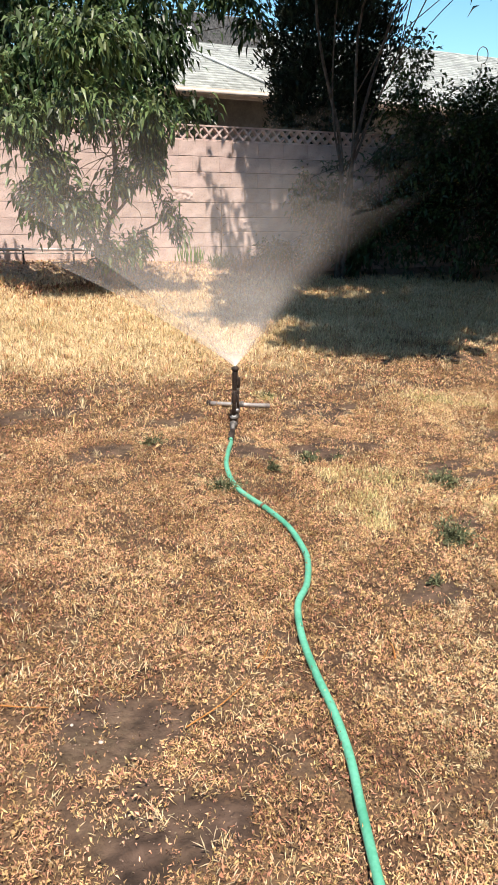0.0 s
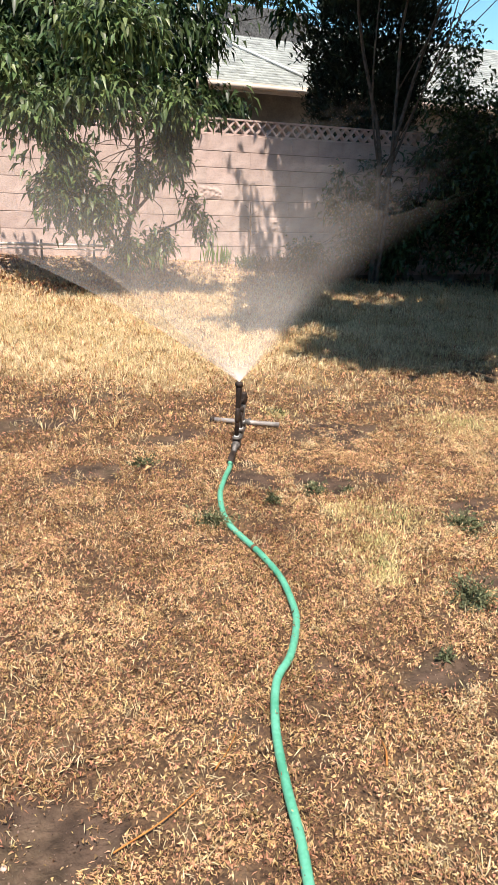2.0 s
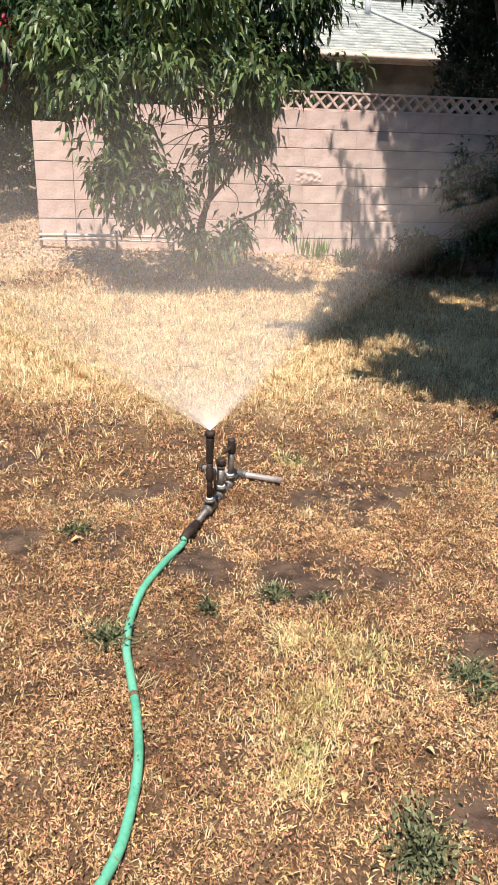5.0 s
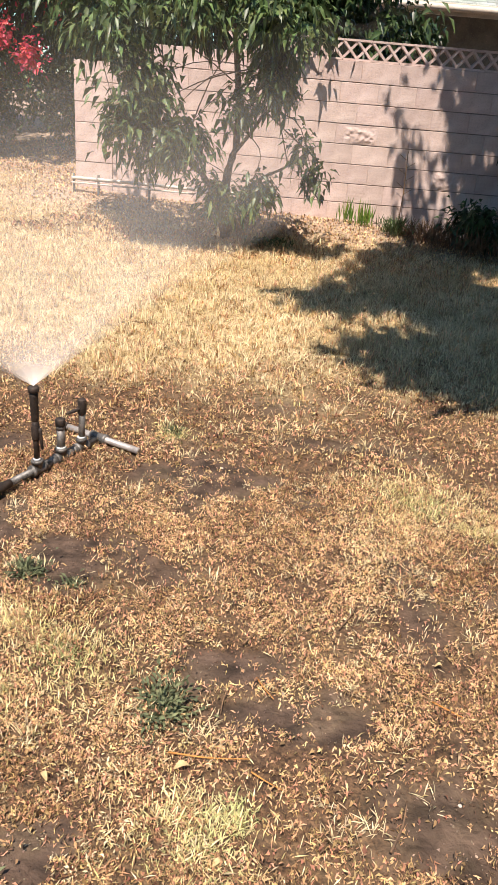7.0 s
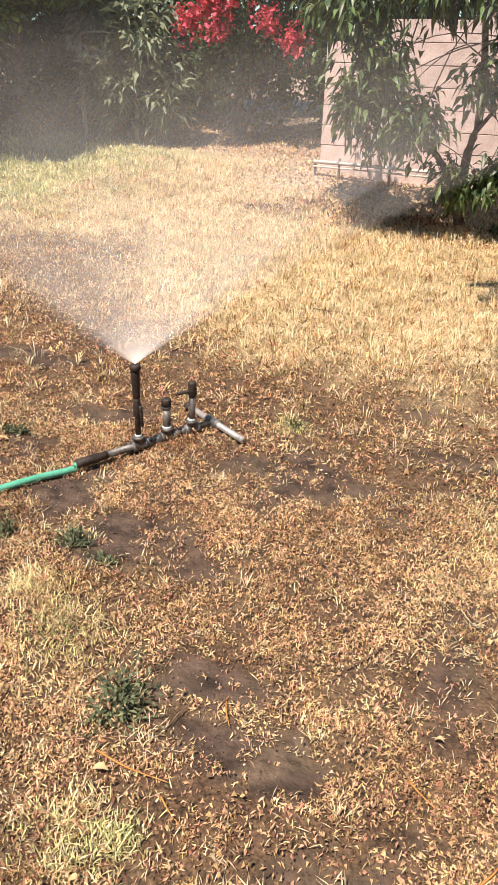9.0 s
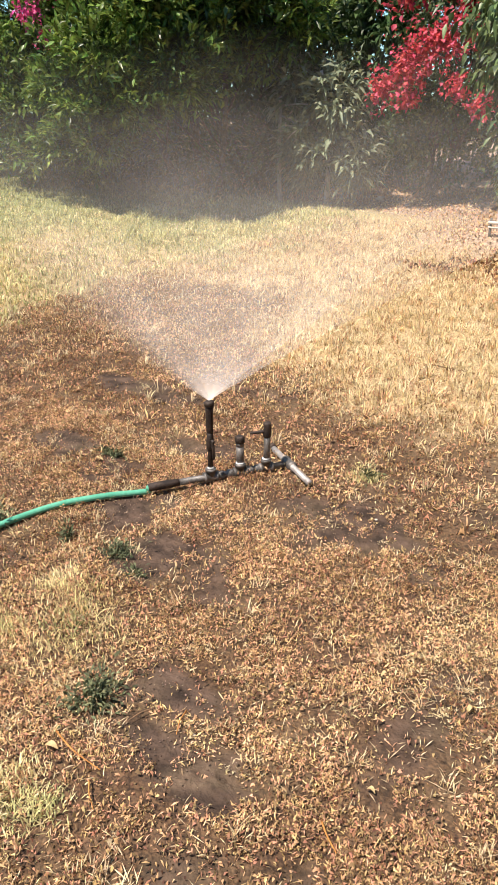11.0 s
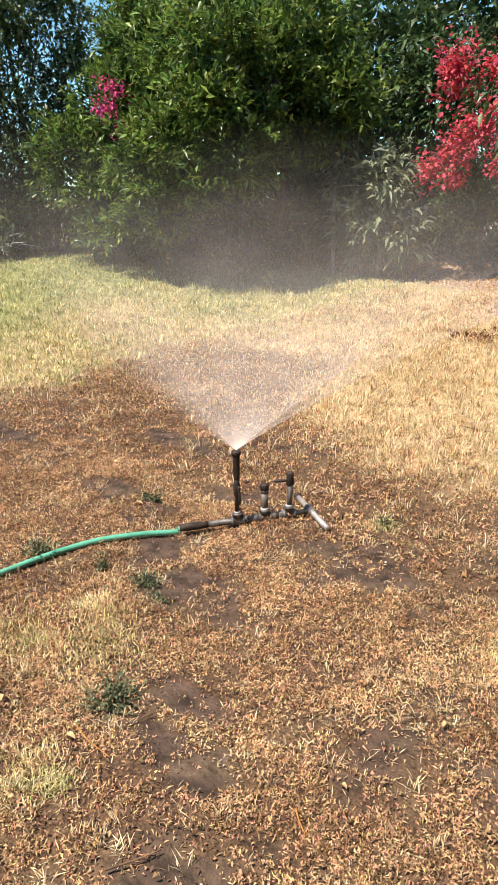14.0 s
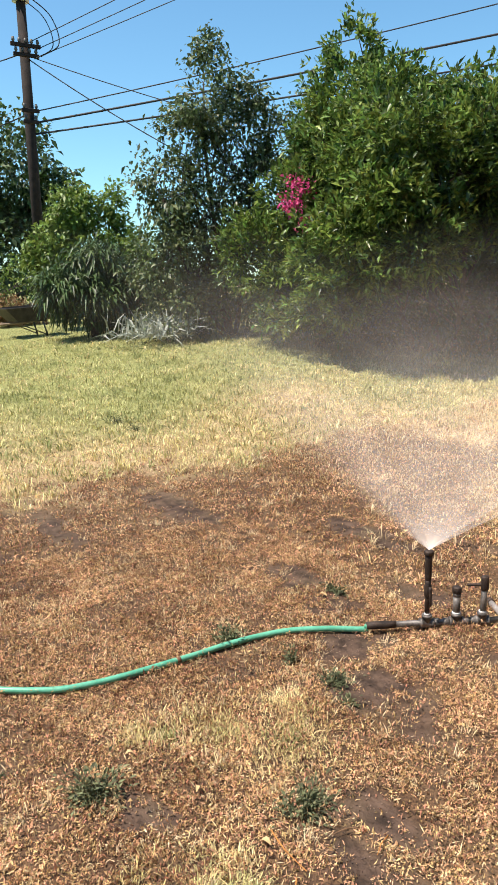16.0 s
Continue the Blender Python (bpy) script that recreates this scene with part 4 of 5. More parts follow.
big = tree("flowering_bush", "tall broad-leaved bush with a cluster of magenta flowers", "shrub", (-8.6, 6.2, G(-8.6, 6.2)),
           [([(-8.6, 6.6, 0.3), (-8.5, 6.6, 2.0), (-8.4, 6.8, 4.5)], 0.12, 0.04), ([(-8.8, 6.5, 0.3), (-9.0, 5.8, 1.6), (-9.2, 5.2, 2.6)], 0.07, 0.03)], M["bark_dark"],
           [(-8.5, 5.5, 1.75, 1.1, 1.15, 0.9), (-8.3, 5.5, 1.1, 0.95, 1.1, 0.5), (-8.3, 6.8, 2.1, 1.1, 1.2, 1.3), (-8.6, 6.7, 3.6, 1.2, 1.2, 1.2), (-8.7, 6.6, 4.9, 1.0, 1.0, 0.9), (-9.2, 4.9, 2.3, 0.8, 0.8, 0.8), (-8.9, 5.7, 3.2, 0.9, 0.8, 0.9), (-8.8, 6.2, 4.2, 0.8, 0.8, 0.8), (-8.6, 6.6, 5.7, 0.5, 0.55, 0.6)],
           6200, 9, 0.145, 0.05, M["bush"], 60, (0.03, 0.006), spread=0.08, droop=0.12, hang=-0.25, shell=0.45, gaps=1.7)
for blob in [(-8.2, 5.15, 3.35, 0.2, 0.25, 0.16), (-8.1, 4.9, 3.05, 0.2, 0.22, 0.16), (-8.1, 5.2, 2.7, 0.1, 0.12, 0.1)]:
    fl, _ = foliage("flower_head", [blob], int(5 + 10 * blob[3] / 0.2), 9, 0.07, 0.05, M["pink_flower"], spread=0.14, shell=0.2)
    tagged(to_parent(fl, big), "magenta flower cluster", kind="stuff")
tree("broad_leaf_bush", "tall broad-leaved bush overhanging dark shaded ground", "shrub", (-6.2, 6.4, G(-6.2, 6.4)),
     [([(-6.2, 6.4, 0.2), (-6.2, 6.3, 1.6), (-6.0, 6.1, 3.6)], 0.09, 0.04), ([(-6.4, 6.4, 0.2), (-6.7, 6.0, 1.4), (-6.9, 5.7, 3.0)], 0.06, 0.03), ([(-6.0, 6.5, 0.2), (-5.5, 6.2, 1.5), (-5.2, 5.9, 3.2)], 0.05, 0.03)], M["bark_dark"],
     [(-5.7, 5.2, 2.35, 1.0, 1.05, 0.75), (-6.9, 5.1, 2.2, 1.0, 0.95, 0.85), (-5.5, 5.7, 3.3, 1.1, 1.1, 0.95), (-6.8, 5.8, 3.6, 1.2, 1.2, 1.1), (-5.6, 6.4, 4.0, 1.1, 1.1, 0.8), (-7.0, 6.0, 4.5, 0.9, 0.9, 0.7), (-5.0, 6.6, 3.0, 0.9, 0.9, 0.9), (-7.3, 5.3, 1.3, 0.6, 0.6, 0.5), (-5.3, 4.5, 2.8, 0.6, 0.6, 0.5), (-5.8, 4.4, 2.4, 0.65, 0.55, 0.5), (-5.4, 4.8, 3.6, 0.65, 0.65, 0.6), (-6.6, 4.5, 1.9, 0.6, 0.5, 0.5), (-5.7, 4.6, 1.75, 0.6, 0.4, 0.35), (-5.0, 4.9, 2.2, 0.5, 0.45, 0.45), (-7.3, 4.7, 1.35, 0.6, 0.45, 0.4), (-6.4, 4.7, 1.4, 0.5, 0.4, 0.3)],
     8200, 9, 0.14, 0.046, M["bush"], 50, (0.025, 0.006), spread=0.08, droop=0.12, hang=-0.2, shell=0.42, gaps=1.8)
# Dark leaf mass added as backing where a deeply shaded gap lies.
tree("dark_gap_fill", "dark leaf mass added to fill the shaded gap below the bushes", "shrub", (-6.0, 7.4, G(-6, 7.4)),
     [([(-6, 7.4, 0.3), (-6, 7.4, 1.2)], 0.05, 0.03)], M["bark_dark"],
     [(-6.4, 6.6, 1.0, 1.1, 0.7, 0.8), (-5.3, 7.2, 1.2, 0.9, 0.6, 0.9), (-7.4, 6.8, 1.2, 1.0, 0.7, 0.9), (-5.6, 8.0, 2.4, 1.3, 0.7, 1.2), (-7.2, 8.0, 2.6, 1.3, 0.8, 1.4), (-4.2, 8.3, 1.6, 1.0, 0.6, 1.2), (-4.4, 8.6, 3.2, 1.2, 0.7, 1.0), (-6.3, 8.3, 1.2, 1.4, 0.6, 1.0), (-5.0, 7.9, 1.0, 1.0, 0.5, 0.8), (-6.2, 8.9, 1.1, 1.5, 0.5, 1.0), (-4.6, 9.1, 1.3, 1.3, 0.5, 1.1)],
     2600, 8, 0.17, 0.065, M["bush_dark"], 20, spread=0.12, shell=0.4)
tree("broad_leaf_tree", "dense dark tree behind the bushes", "tree", (-7.4, 10.2, G(-7.4, 10.2)),
     [([(-7.4, 10.2, 0.3), (-7.3, 10.2, 3.0), (-7.2, 10.1, 5)], 0.14, 0.06)], M["bark_dark"],
     [(-7.9, 9.6, 3.2, 1.4, 1.4, 1.7), (-6.4, 9.6, 3.8, 1.6, 1.4, 1.3), (-4.8, 10.2, 4.4, 1.6, 1.2, 1.4), (-3.2, 10.6, 4.0, 1.5, 1.0, 1.4), (-8.9, 9.0, 4.6, 1.2, 1.2, 1.1), (-1.4, 10.8, 3.5, 1.6, 1.0, 1.4), (0.2, 11.0, 3.2, 1.4, 1.0, 1.4), (-2.4, 10.6, 1.6, 2.0, 0.8, 1.1), (-5.2, 9.8, 1.8, 1.6, 0.8, 1.3), (-0.4, 10.8, 1.4, 1.6, 0.8, 1.0), (-9.6, 8.0, 2.4, 1.0, 1.2, 1.8), (-9.8, 6.6, 1.6, 1.0, 1.2, 1.2), (-10.6, 8.0, 3.4, 1.2, 1.2, 1.8)],
     4200, 8, 0.24, 0.08, M["bush_dark"], 50, (0.03, 0.006), spread=0.12, droop=0.15, hang=-0.2, shell=0.45)
tree("open_tree", "airy small-leaved tree with many thin upright stems", "tree", (-11.0, 5.4, G(-11, 5.4)),
     [([(-11, 5.4, 0.4), (-11.1, 5.2, 2.2), (-11.2, 5.0, 4.2), (-11.2, 5.0, 5.6)], 0.07, 0.015), ([(-11, 5.4, 0.4), (-10.9, 5.7, 2.2), (-11.0, 6.0, 4.6)], 0.06, 0.015), ([(-11, 5.4, 0.4), (-11.2, 4.6, 1.8), (-11.4, 4.1, 3.4)], 0.06, 0.015), ([(-11, 5.4, 0.4), (-11.2, 5.1, 1.8), (-11.4, 4.7, 4.0)], 0.05, 0.012)], M["bark_dark"],
     [(-11.2, 5.0, 5.3, 0.8, 0.75, 1.0), (-11.2, 5.9, 4.6, 0.9, 0.9, 1.0), (-11.3, 4.3, 3.7, 0.9, 0.9, 0.9), (-11.2, 5.3, 3.2, 1.0, 1.4, 1.0), (-11.3, 4.0, 2.3, 0.9, 0.9, 0.8), (-11.0, 5.6, 1.8, 1.0, 1.4, 1.0), (-11.2, 4.6, 1.25, 0.9, 1.2, 0.75), (-12.0, 6.0, 1.4, 0.9, 1.4, 1.0), (-12.3, 4.6, 2.0, 0.8, 1.0, 1.0), (-11.2, 6.6, 3.4, 0.9, 0.8, 1.3), (-11.2, 7.0, 4.3, 0.8, 0.8, 1.1), (-11.2, 4.6, 4.6, 0.7, 0.6, 0.8), (-11.0, 6.0, 5.4, 0.4, 0.35, 0.5), (-11.2, 5.1, 6.2, 0.3, 0.25, 0.5)],
     5000, 8, 0.12, 0.062, M["olive_leaf"], 120, (0.015, 0.004), spread=0.16, droop=0.3, hang=0.1, shell=0.4, gaps=1.5)
tree("lime_shrub", "lime-green leafy shrub before the far hedge", "shrub", (-15.5, 4.2, G(-15.5, 4.2)),
     [([(-15.5, 4.2, 0.5), (-15.5, 4.3, 3.4)], 0.08, 0.03)], M["bark_dark"],
     [(-15.5, 4.3, 2.7, 0.9, 1.3, 0.8), (-15.6, 3.7, 3.6, 0.6, 0.6, 0.6), (-15.6, 4.7, 3.7, 0.35, 0.35, 0.5), (-15.3, 4.8, 2.2, 0.8, 1.2, 0.8), (-15.8, 3.2, 2.6, 0.7, 0.7, 0.7)],
     900, 9, 0.16, 0.08, M["lime_leaf"], 20, spread=0.14, shell=0.5)
tree("low_palm_shrub", "dark shrub with arching strap leaves and a shaded base", "shrub", (-13.2, 3.2, G(-13.2, 3.2)),
     [([(-13.2, 3.2, 0.4), (-13.2, 3.2, 1.4)], 0.1, 0.06)], M["bark_dark"],
     [(-13.2, 3.2, 1.5, 0.8, 0.9, 0.75), (-13.2, 3.9, 1.6, 0.7, 0.8, 0.7), (-13.3, 2.5, 1.7, 0.5, 0.5, 0.55), (-13.2, 3.4, 2.3, 0.6, 0.7, 0.4)],
     520, 9, 0.3, 0.05, M["bush_dark"], 14, spread=0.1, droop=0.55, hang=0.15, shell=0.45)
tree("far_tree", "large dark tree beyond the far hedge", "tree", (-27, 6.0, G(-27, 6)),
     [([(-27, 6, 0.5), (-27, 6, 5)], 0.25, 0.1)], M["bark_dark"],
     [(-27, 5.0, 5.8, 2.4, 2.2, 2.2), (-27, 3.0, 5.4, 2.2, 2.2, 2.0), (-26, 6.6, 4.4, 1.8, 1.4, 1.8), (-26, 4.4, 2.9, 2.0, 2.6, 1.6), (-26.5, 1.0, 4.0, 2.0, 2.2, 2.4)],
     2000, 9, 0.3, 0.14, M["bush_dark"], 16, spread=0.3, shell=0.6)
tree("far_hedge", "clipped pale green hedge at the lawn's far end", "hedge", (-20, 2.5, G(-20, 2.5)),
     [([(-20, 2.5, 0.5), (-20, 2.5, 1.6)], 0.05, 0.02)], M["bark_dark"],
     [(-20.5, y, 1.6, 0.6, 0.9, 1.1) for y in (-6.2, -4.8, -3.4, -2.0, -0.6, 0.8, 2.2, 3.6, 5.0, 6.4, 7.8, 9.2, 10.6)],
     2600, 8, 0.12, 0.06, M["lime_leaf"], 10, spread=0.12, shell=0.8)
tree("rusty_shrub", "low rusty-brown dying shrub by the hedge", "shrub", (-18.2, 2.6, G(-18.2, 2.6)),
     [([(-18.2, 2.6, 0.5), (-18.2, 2.6, 1.1)], 0.04, 0.02)], M["bark_dark"],
     [(-18.2, 2.6, 1.15, 0.5, 0.6, 0.4), (-18.3, 3.3, 1.0, 0.4, 0.5, 0.3)], 220, 8, 0.13, 0.05, M["rust_leaf"], 8, spread=0.12, shell=0.5)
yu = thing("yucca", (-11.1, 3.7, G(-11.1, 3.7)), "spiky blue-grey yucca clump beside the shrubs", "plant")
n = 260
a = rng.random(n) * 2 * np.pi
e = radians(8) + radians(75) * rng.random(n)
cen = np.stack([-11.1 + 0.5 * rng.normal(size=n) * 0.6, 3.7 + 0.65 * rng.normal(size=n) * 0.6, np.full(n, G(-11.1, 3.7) + 0.12)], 1)
V, F = leaf_arrays(cen, np.stack([np.cos(a) * np.cos(e), np.sin(a) * np.cos(e), np.sin(e)], 1), 0.75 * (0.7 + 0.5 * rng.random(n)), 0.04, 0.3)
to_parent(mesh_np("foliage", V, F, M["yucca"]), yu)

# ---- wheelbarrow ----
wbx, wby = -15.0, 2.2
wz = G(wbx, wby)
wb = thing("wheelbarrow", (wbx, wby, wz), "dark wheelbarrow with a wooden frame parked on the grass", "wheelbarrow")
wb.rotation_euler = (0, 0, radians(188))
bm = bmesh.new()
lo = [(-0.3, -0.35, 0.36), (0.3, -0.35, 0.36), (0.3, 0.3, 0.36), (-0.3, 0.3, 0.36)]
hi = [(-0.42, -0.62, 0.72), (0.42, -0.62, 0.72), (0.42, 0.62, 0.66), (-0.42, 0.62, 0.66)]
lv, hv = [bm.verts.new(c) for c in lo], [bm.verts.new(c) for c in hi]
bm.faces.new(lv)
for k in range(4):
    bm.faces.new((lv[k], lv[(k + 1) % 4], hv[(k + 1) % 4], hv[k]))
tb = part("tub", bm, M["tub"], wb)
sol = tb.modifiers.new("thickness", "SOLIDIFY")
sol.thickness = 0.02
for sx in (-1, 1):
    tubes("handle", [([(sx * 0.12, 0.95, 0.3), (sx * 0.25, 0.2, 0.34), (sx * 0.32, -1.0, 0.5)], 0.025)], M["wood_old"], wb, 7)
    tubes("leg", [([(sx * 0.27, -0.3, 0.38), (sx * 0.28, -0.4, 0.0)], 0.02)], M["metal_dark"], wb, 7)
    tubes("brace", [([(sx * 0.27, -0.4, 0.04), (sx * 0.2, 0.3, 0.34)], 0.014)], M["wood_old"], wb, 6)
an = np.linspace(0, 2 * np.pi, 25)
wheel = tubes("wheel", [(np.stack([0 * an, 0.9 + 0.17 * np.cos(an), 0.2 + 0.17 * np.sin(an)], 1), 0.035)], M["metal_dark"], wb, 8)
tubes("hub", [([(-0.1, 0.9, 0.2), (0.1, 0.9, 0.2)], 0.03)], M["metal_dark"], wheel, 8)

# ---- utility pole and wires ----
px, py = -20.0, 4.15
up = thing("utility_pole", (px, py, G(px, py)), "dark creosoted wooden utility pole with crossarms and wires", "utility pole")
to_parent(tubes("pole", [(np.array([(px, py, 0.3), (px, py, 5.5), (px, py, 9.6)]), np.array([0.17, 0.15, 0.13]))], M["wood_pole"], None, 12), up)
to_parent(tubes("pole_top_cap", [(np.array([(px, py, 9.5), (px, py, 9.9)]), 0.24)], M["white_metal"], None, 12), up)


def arm(z, half, n_ins):
    bm = bmesh.new()
    box(bm, (px + 0.12, py - half, z - 0.05), (px + 0.2, py + half, z + 0.05), 0.008)
    to_parent(part("crossarm", bm, M["wood_pole"]), up)
    for k in range(n_ins):
        y = py - half + 0.08 + (2 * half - 0.16) * k / (n_ins - 1)
        to_parent(tubes("insulator", [(np.array([(px + 0.16, y, z + 0.05), (px + 0.16, y, z + 0.1), (px + 0.16, y, z + 0.18)]), np.array([0.02, 0.05, 0.035]))], M["metal_dark"], None, 8), up)


arm(8.35, 0.42, 5), arm(8.1, 0.36, 4), arm(6.65, 0.25, 2), arm(6.35, 0.22, 2)


def wire(a, b, sag, r):
    """A wire with sag between two points."""
    t = np.linspace(0, 1, 30)[:, None]
    p = np.array(a) * (1 - t) + np.array(b) * t
    p[:, 2] -= 4 * sag * (t * (1 - t))[:, 0]
    return p, r


for a, b, sag, r, lab in (
        ((px, py + 0.1, 6.65), (6, 40, 16.0), 0.6, 0.018, "thin sagging black power wire"), ((px, py + 0.1, 6.35), (6, 40, 13.6), 0.4, 0.032, "thick black overhead cable"), ((px, py + 0.1, 6.05), (6, 40, 11.8), 0.4, 0.028, "thick black overhead cable"),
        ((px, py, 8.4), (0, 34, 24.0), 0.3, 0.013, "thin black overhead power wire"), ((px, py + 0.3, 8.3), (0, 34, 22.6), 0.3, 0.013, "thin black overhead power wire"), ((px, py + 0.3, 8.1), (0, 34, 21.2), 0.3, 0.013, "thin black overhead power wire"),
        ((px, py, 8.1), (-14, 10.5, 3.2), 0.3, 0.016, "service drop wire slanting to a house"), ((px, py, 8.15), (-12, 14, 4.5), 0.3, 0.013, "service drop wire slanting to a house"), ((px, py, 8.2), (-30, -9, 7.0), 0.8, 0.018, "thin black overhead power wire"), ((px, py, 6.6), (-34, -6, 5.0), 0.6, 0.02, "thin black overhead power wire")):
    tagged(tubes("overhead_wire", [wire(a, b, sag, r)], M["cable"], None, 5), lab, "wire", "overhead wires")
loop_pts = spline([(px + 0.1, py + 0.1, 9.7), (px + 0.2, py + 0.75, 9.2), (px + 0.2, py + 0.95, 8.5), (px + 0.2, py + 0.4, 8.1)], 24)
to_parent(tubes("jumper_wire", [(loop_pts, 0.016), (loop_pts + np.array([0.05, -0.2, -0.1]), 0.014)], M["cable"], None, 5), up)

# ---- weeds, twigs and litter on the lawn ----
def weed(x, y, r, h, n, stretch=1.0):
    w = thing("weed", (x, y, G(x, y)), "low grey-green weed growing in the dry lawn", "weed", "weeds on the lawn")
    lobes = unit(rng.normal(size=(7, 3)) * np.array([1, stretch, 0.5])) * (0.5 + 0.6 * rng.random((7, 1)))
    c = lobes[rng.integers(7, size=n)] + 0.42 * rng.normal(size=(n, 3))
    c[:, 2] = np.abs(c[:, 2])
    pos = c * np.array([r, r, h]) * 0.88 * (0.25 + 0.75 * rng.random((n, 1)))
    V, F = leaf_arrays(pos, c + 0.7 * rng.normal(size=(n, 3)) + np.array([0, 0, 0.3]), 0.027 * (0.5 + 0.9 * rng.random(n)), 0.0095, 0.15)
    mesh_np("leaves", V, F, M["weed"], w)
    stems = [(np.array([(0, 0, -0.01), tuple(c[k] * np.array([r, r, h]) * 0.5 + np.array([0, 0, 0.01])), tuple(c[k] * np.array([r, r, h]) * 0.7)]), np.array([0.003, 0.0025, 0.0015])) for k in range(min(14, n))]
    tagged(tubes("stem", stems, M["weed"], w, 5), kind="stuff")
    return w


for x, y, r, h, n in ((0.17, -0.74, 0.075, 0.07, 260), (0.705, -1.29, 0.12, 0.11, 520), (0.29, -1.87, 0.12, 0.12, 520), (-0.46, -0.9, 0.11, 0.09, 420), (-0.1, -0.76, 0.05, 0.07, 120),
                      (0.34, -0.78, 0.04, 0.04, 80), (-0.62, -0.1, 0.08, 0.05, 200), 
                      (0.53, 0.55, 0.09, 0.04, 160), (-0.03, -2.13, 0.04, 0.04, 70), (-5.9, 0.7, 0.16, 0.13, 260), (-5.4, 0.75, 0.12, 0.12, 180)):
    weed(x, y, r * 0.88, h * 0.95, int(n * 1.05))


def stick(ax, ay, bx, by, r, m, label, category="twig"):
    a, b = np.array([ax, ay, G(ax, ay) + r + 0.012]), np.array([bx, by, G(bx, by) + r + 0.012])
    r *= 0.62
    k = (a + b) / 2 + np.array([(by - ay) * 0.05, (ax - bx) * 0.05, 0.004])
    p = spline([a, k, b], 9)
    return tagged(tubes("twig" if category == "twig" else "leaf_stalk", [(p, np.linspace(r, r * 0.5, 9))], M[m], None, 6), label, category, "twigs on the lawn")


for a in ((-1.39, -2.19, -1.2, -2.175, 0.006, "twig"), (0.83, -0.4, 0.935, -0.39, 0.006, "twig"), (0.935, -1.0, 0.985, -0.91, 0.005, "twig"), (1.3, -1.7, 1.36, -1.565, 0.006, "twig"),
          (0.98, -0.42, 1.1, -0.5, 0.004, "twig"), (0.9, -1.2, 0.88, -1.3, 0.004, "twig"), (-2.2, -0.95, -1.9, -0.8, 0.006, "twig"), (-2.5, -0.35, -2.1, -0.25, 0.005, "twig"), (1.2, 0.6, 1.45, 0.55, 0.005, "twig"), (-1.75, -1.5, -1.6, -1.3, 0.005, "twig"),
          (1.25, -0.9, 1.33, -0.75, 0.005, "twig"), (0.0, 2.2, 0.5, 2.3, 0.006, "twig"), (-0.9, -1.9, -0.95, -2.1, 0.005, "twig")):
    stick(*a, "dark dry twig lying on the lawn")
for a in ((-1.33, -2.52, -1.05, -2.4, 0.0045, "orange_twig"), (-1.0, -2.36, -0.86, -2.2, 0.004, "orange_twig"), (0.75, -1.445, 0.965, -1.46, 0.0045, "orange_twig"), (-0.53, -2.52, -0.49, -2.43, 0.006, "orange_twig"), (0.97, -1.5, 1.05, -1.55, 0.004, "orange_twig"),
          (0.98, -1.15, 1.03, -1.24, 0.004, "orange_twig"), (-1.85, -2.2, -1.7, -2.27, 0.004, "orange_twig"), (1.5, -1.2, 1.58, -1.25, 0.005, "orange_twig"), (1.7, -1.4, 1.75, -1.3, 0.005, "orange_twig")):
    stick(*a, "orange-brown dead leaf stalk on the lawn", "leaf stalk")


def dead_leaf(x, y, ln, turn, m="straw_leaf"):
    z = G(x, y)
    bm = bmesh.new()
    rows = []
    for k in range(6):
        t = k / 5
        w = ln * 0.22 * math.sin(math.pi * min(0.97, t * 0.93 + 0.05)) + 0.001
        zc_ = 0.012 + 0.012 * math.sin(3 * t)
        rows.append([bm.verts.new((ln * (t - 0.5), s * w, zc_ + abs(s) * w * 0.5)) for s in (-1, 0, 1)])
    for a_, b_ in zip(rows, rows[1:]):
        for s in (0, 1):
            bm.faces.new((a_[s], a_[s + 1], b_[s + 1], b_[s]))
    ob = part("dead_leaf", bm, M[m], None, "", True)
    ob.matrix_world = pose(x, y, z, 0, 0, turn)
    return tagged(ob, "curled bleached dead leaf on dry grass", "leaf", "dead leaves on the lawn")


for x, y, ln, tn in ((0.79, -1.49, 0.085, 20), (-1.5, 0.0, 0.08, 10), (1.35, -0.65, 0.05, 60), (0.45, -1.55, 0.06, 130), (-0.6, -0.2, 0.11, 20), (0.9, -1.75, 0.06, 30), (1.62, -0.62, 0.06, 80), (-1.1, -0.35, 0.09, 160), (0.3, -1.5, 0.06, 10), (1.55, -1.05, 0.05, 0), (0.15, -1.68, 0.07, 70)):
    dead_leaf(x, y, ln * 0.5, tn)


def pebble(x, y, r):
    r *= 0.7
    bm = bmesh.new()
    bmesh.ops.create_icosphere(bm, subdivisions=2, radius=r)
    for v in bm.verts:
        v.co *= 1 + 0.18 * noise.noise(v.co * (2.2 / r) + Vector((x, y, 0)))
        v.co.z *= 0.6
    ob = part("pebble", bm, M["stone"], None, "", True)
    ob.location = (x, y, G(x, y) + r * 0.35)
    return tagged(ob, "small pale pebble lying on the soil", "stone", "pebbles")


for x, y, r in ((-1.585, -2.465, 0.012), (-1.65, -2.36, 0.008), (1.06, -1.2, 0.007), (0.8, 0.2, 0.01), (0.62, 0.05, 0.009), (1.5, -1.55, 0.008), (-4.9, 7.7, 0.1), (-5.4, 7.5, 0.07), (-3.6, 7.4, 0.08)):
    pebble(x, y, r)

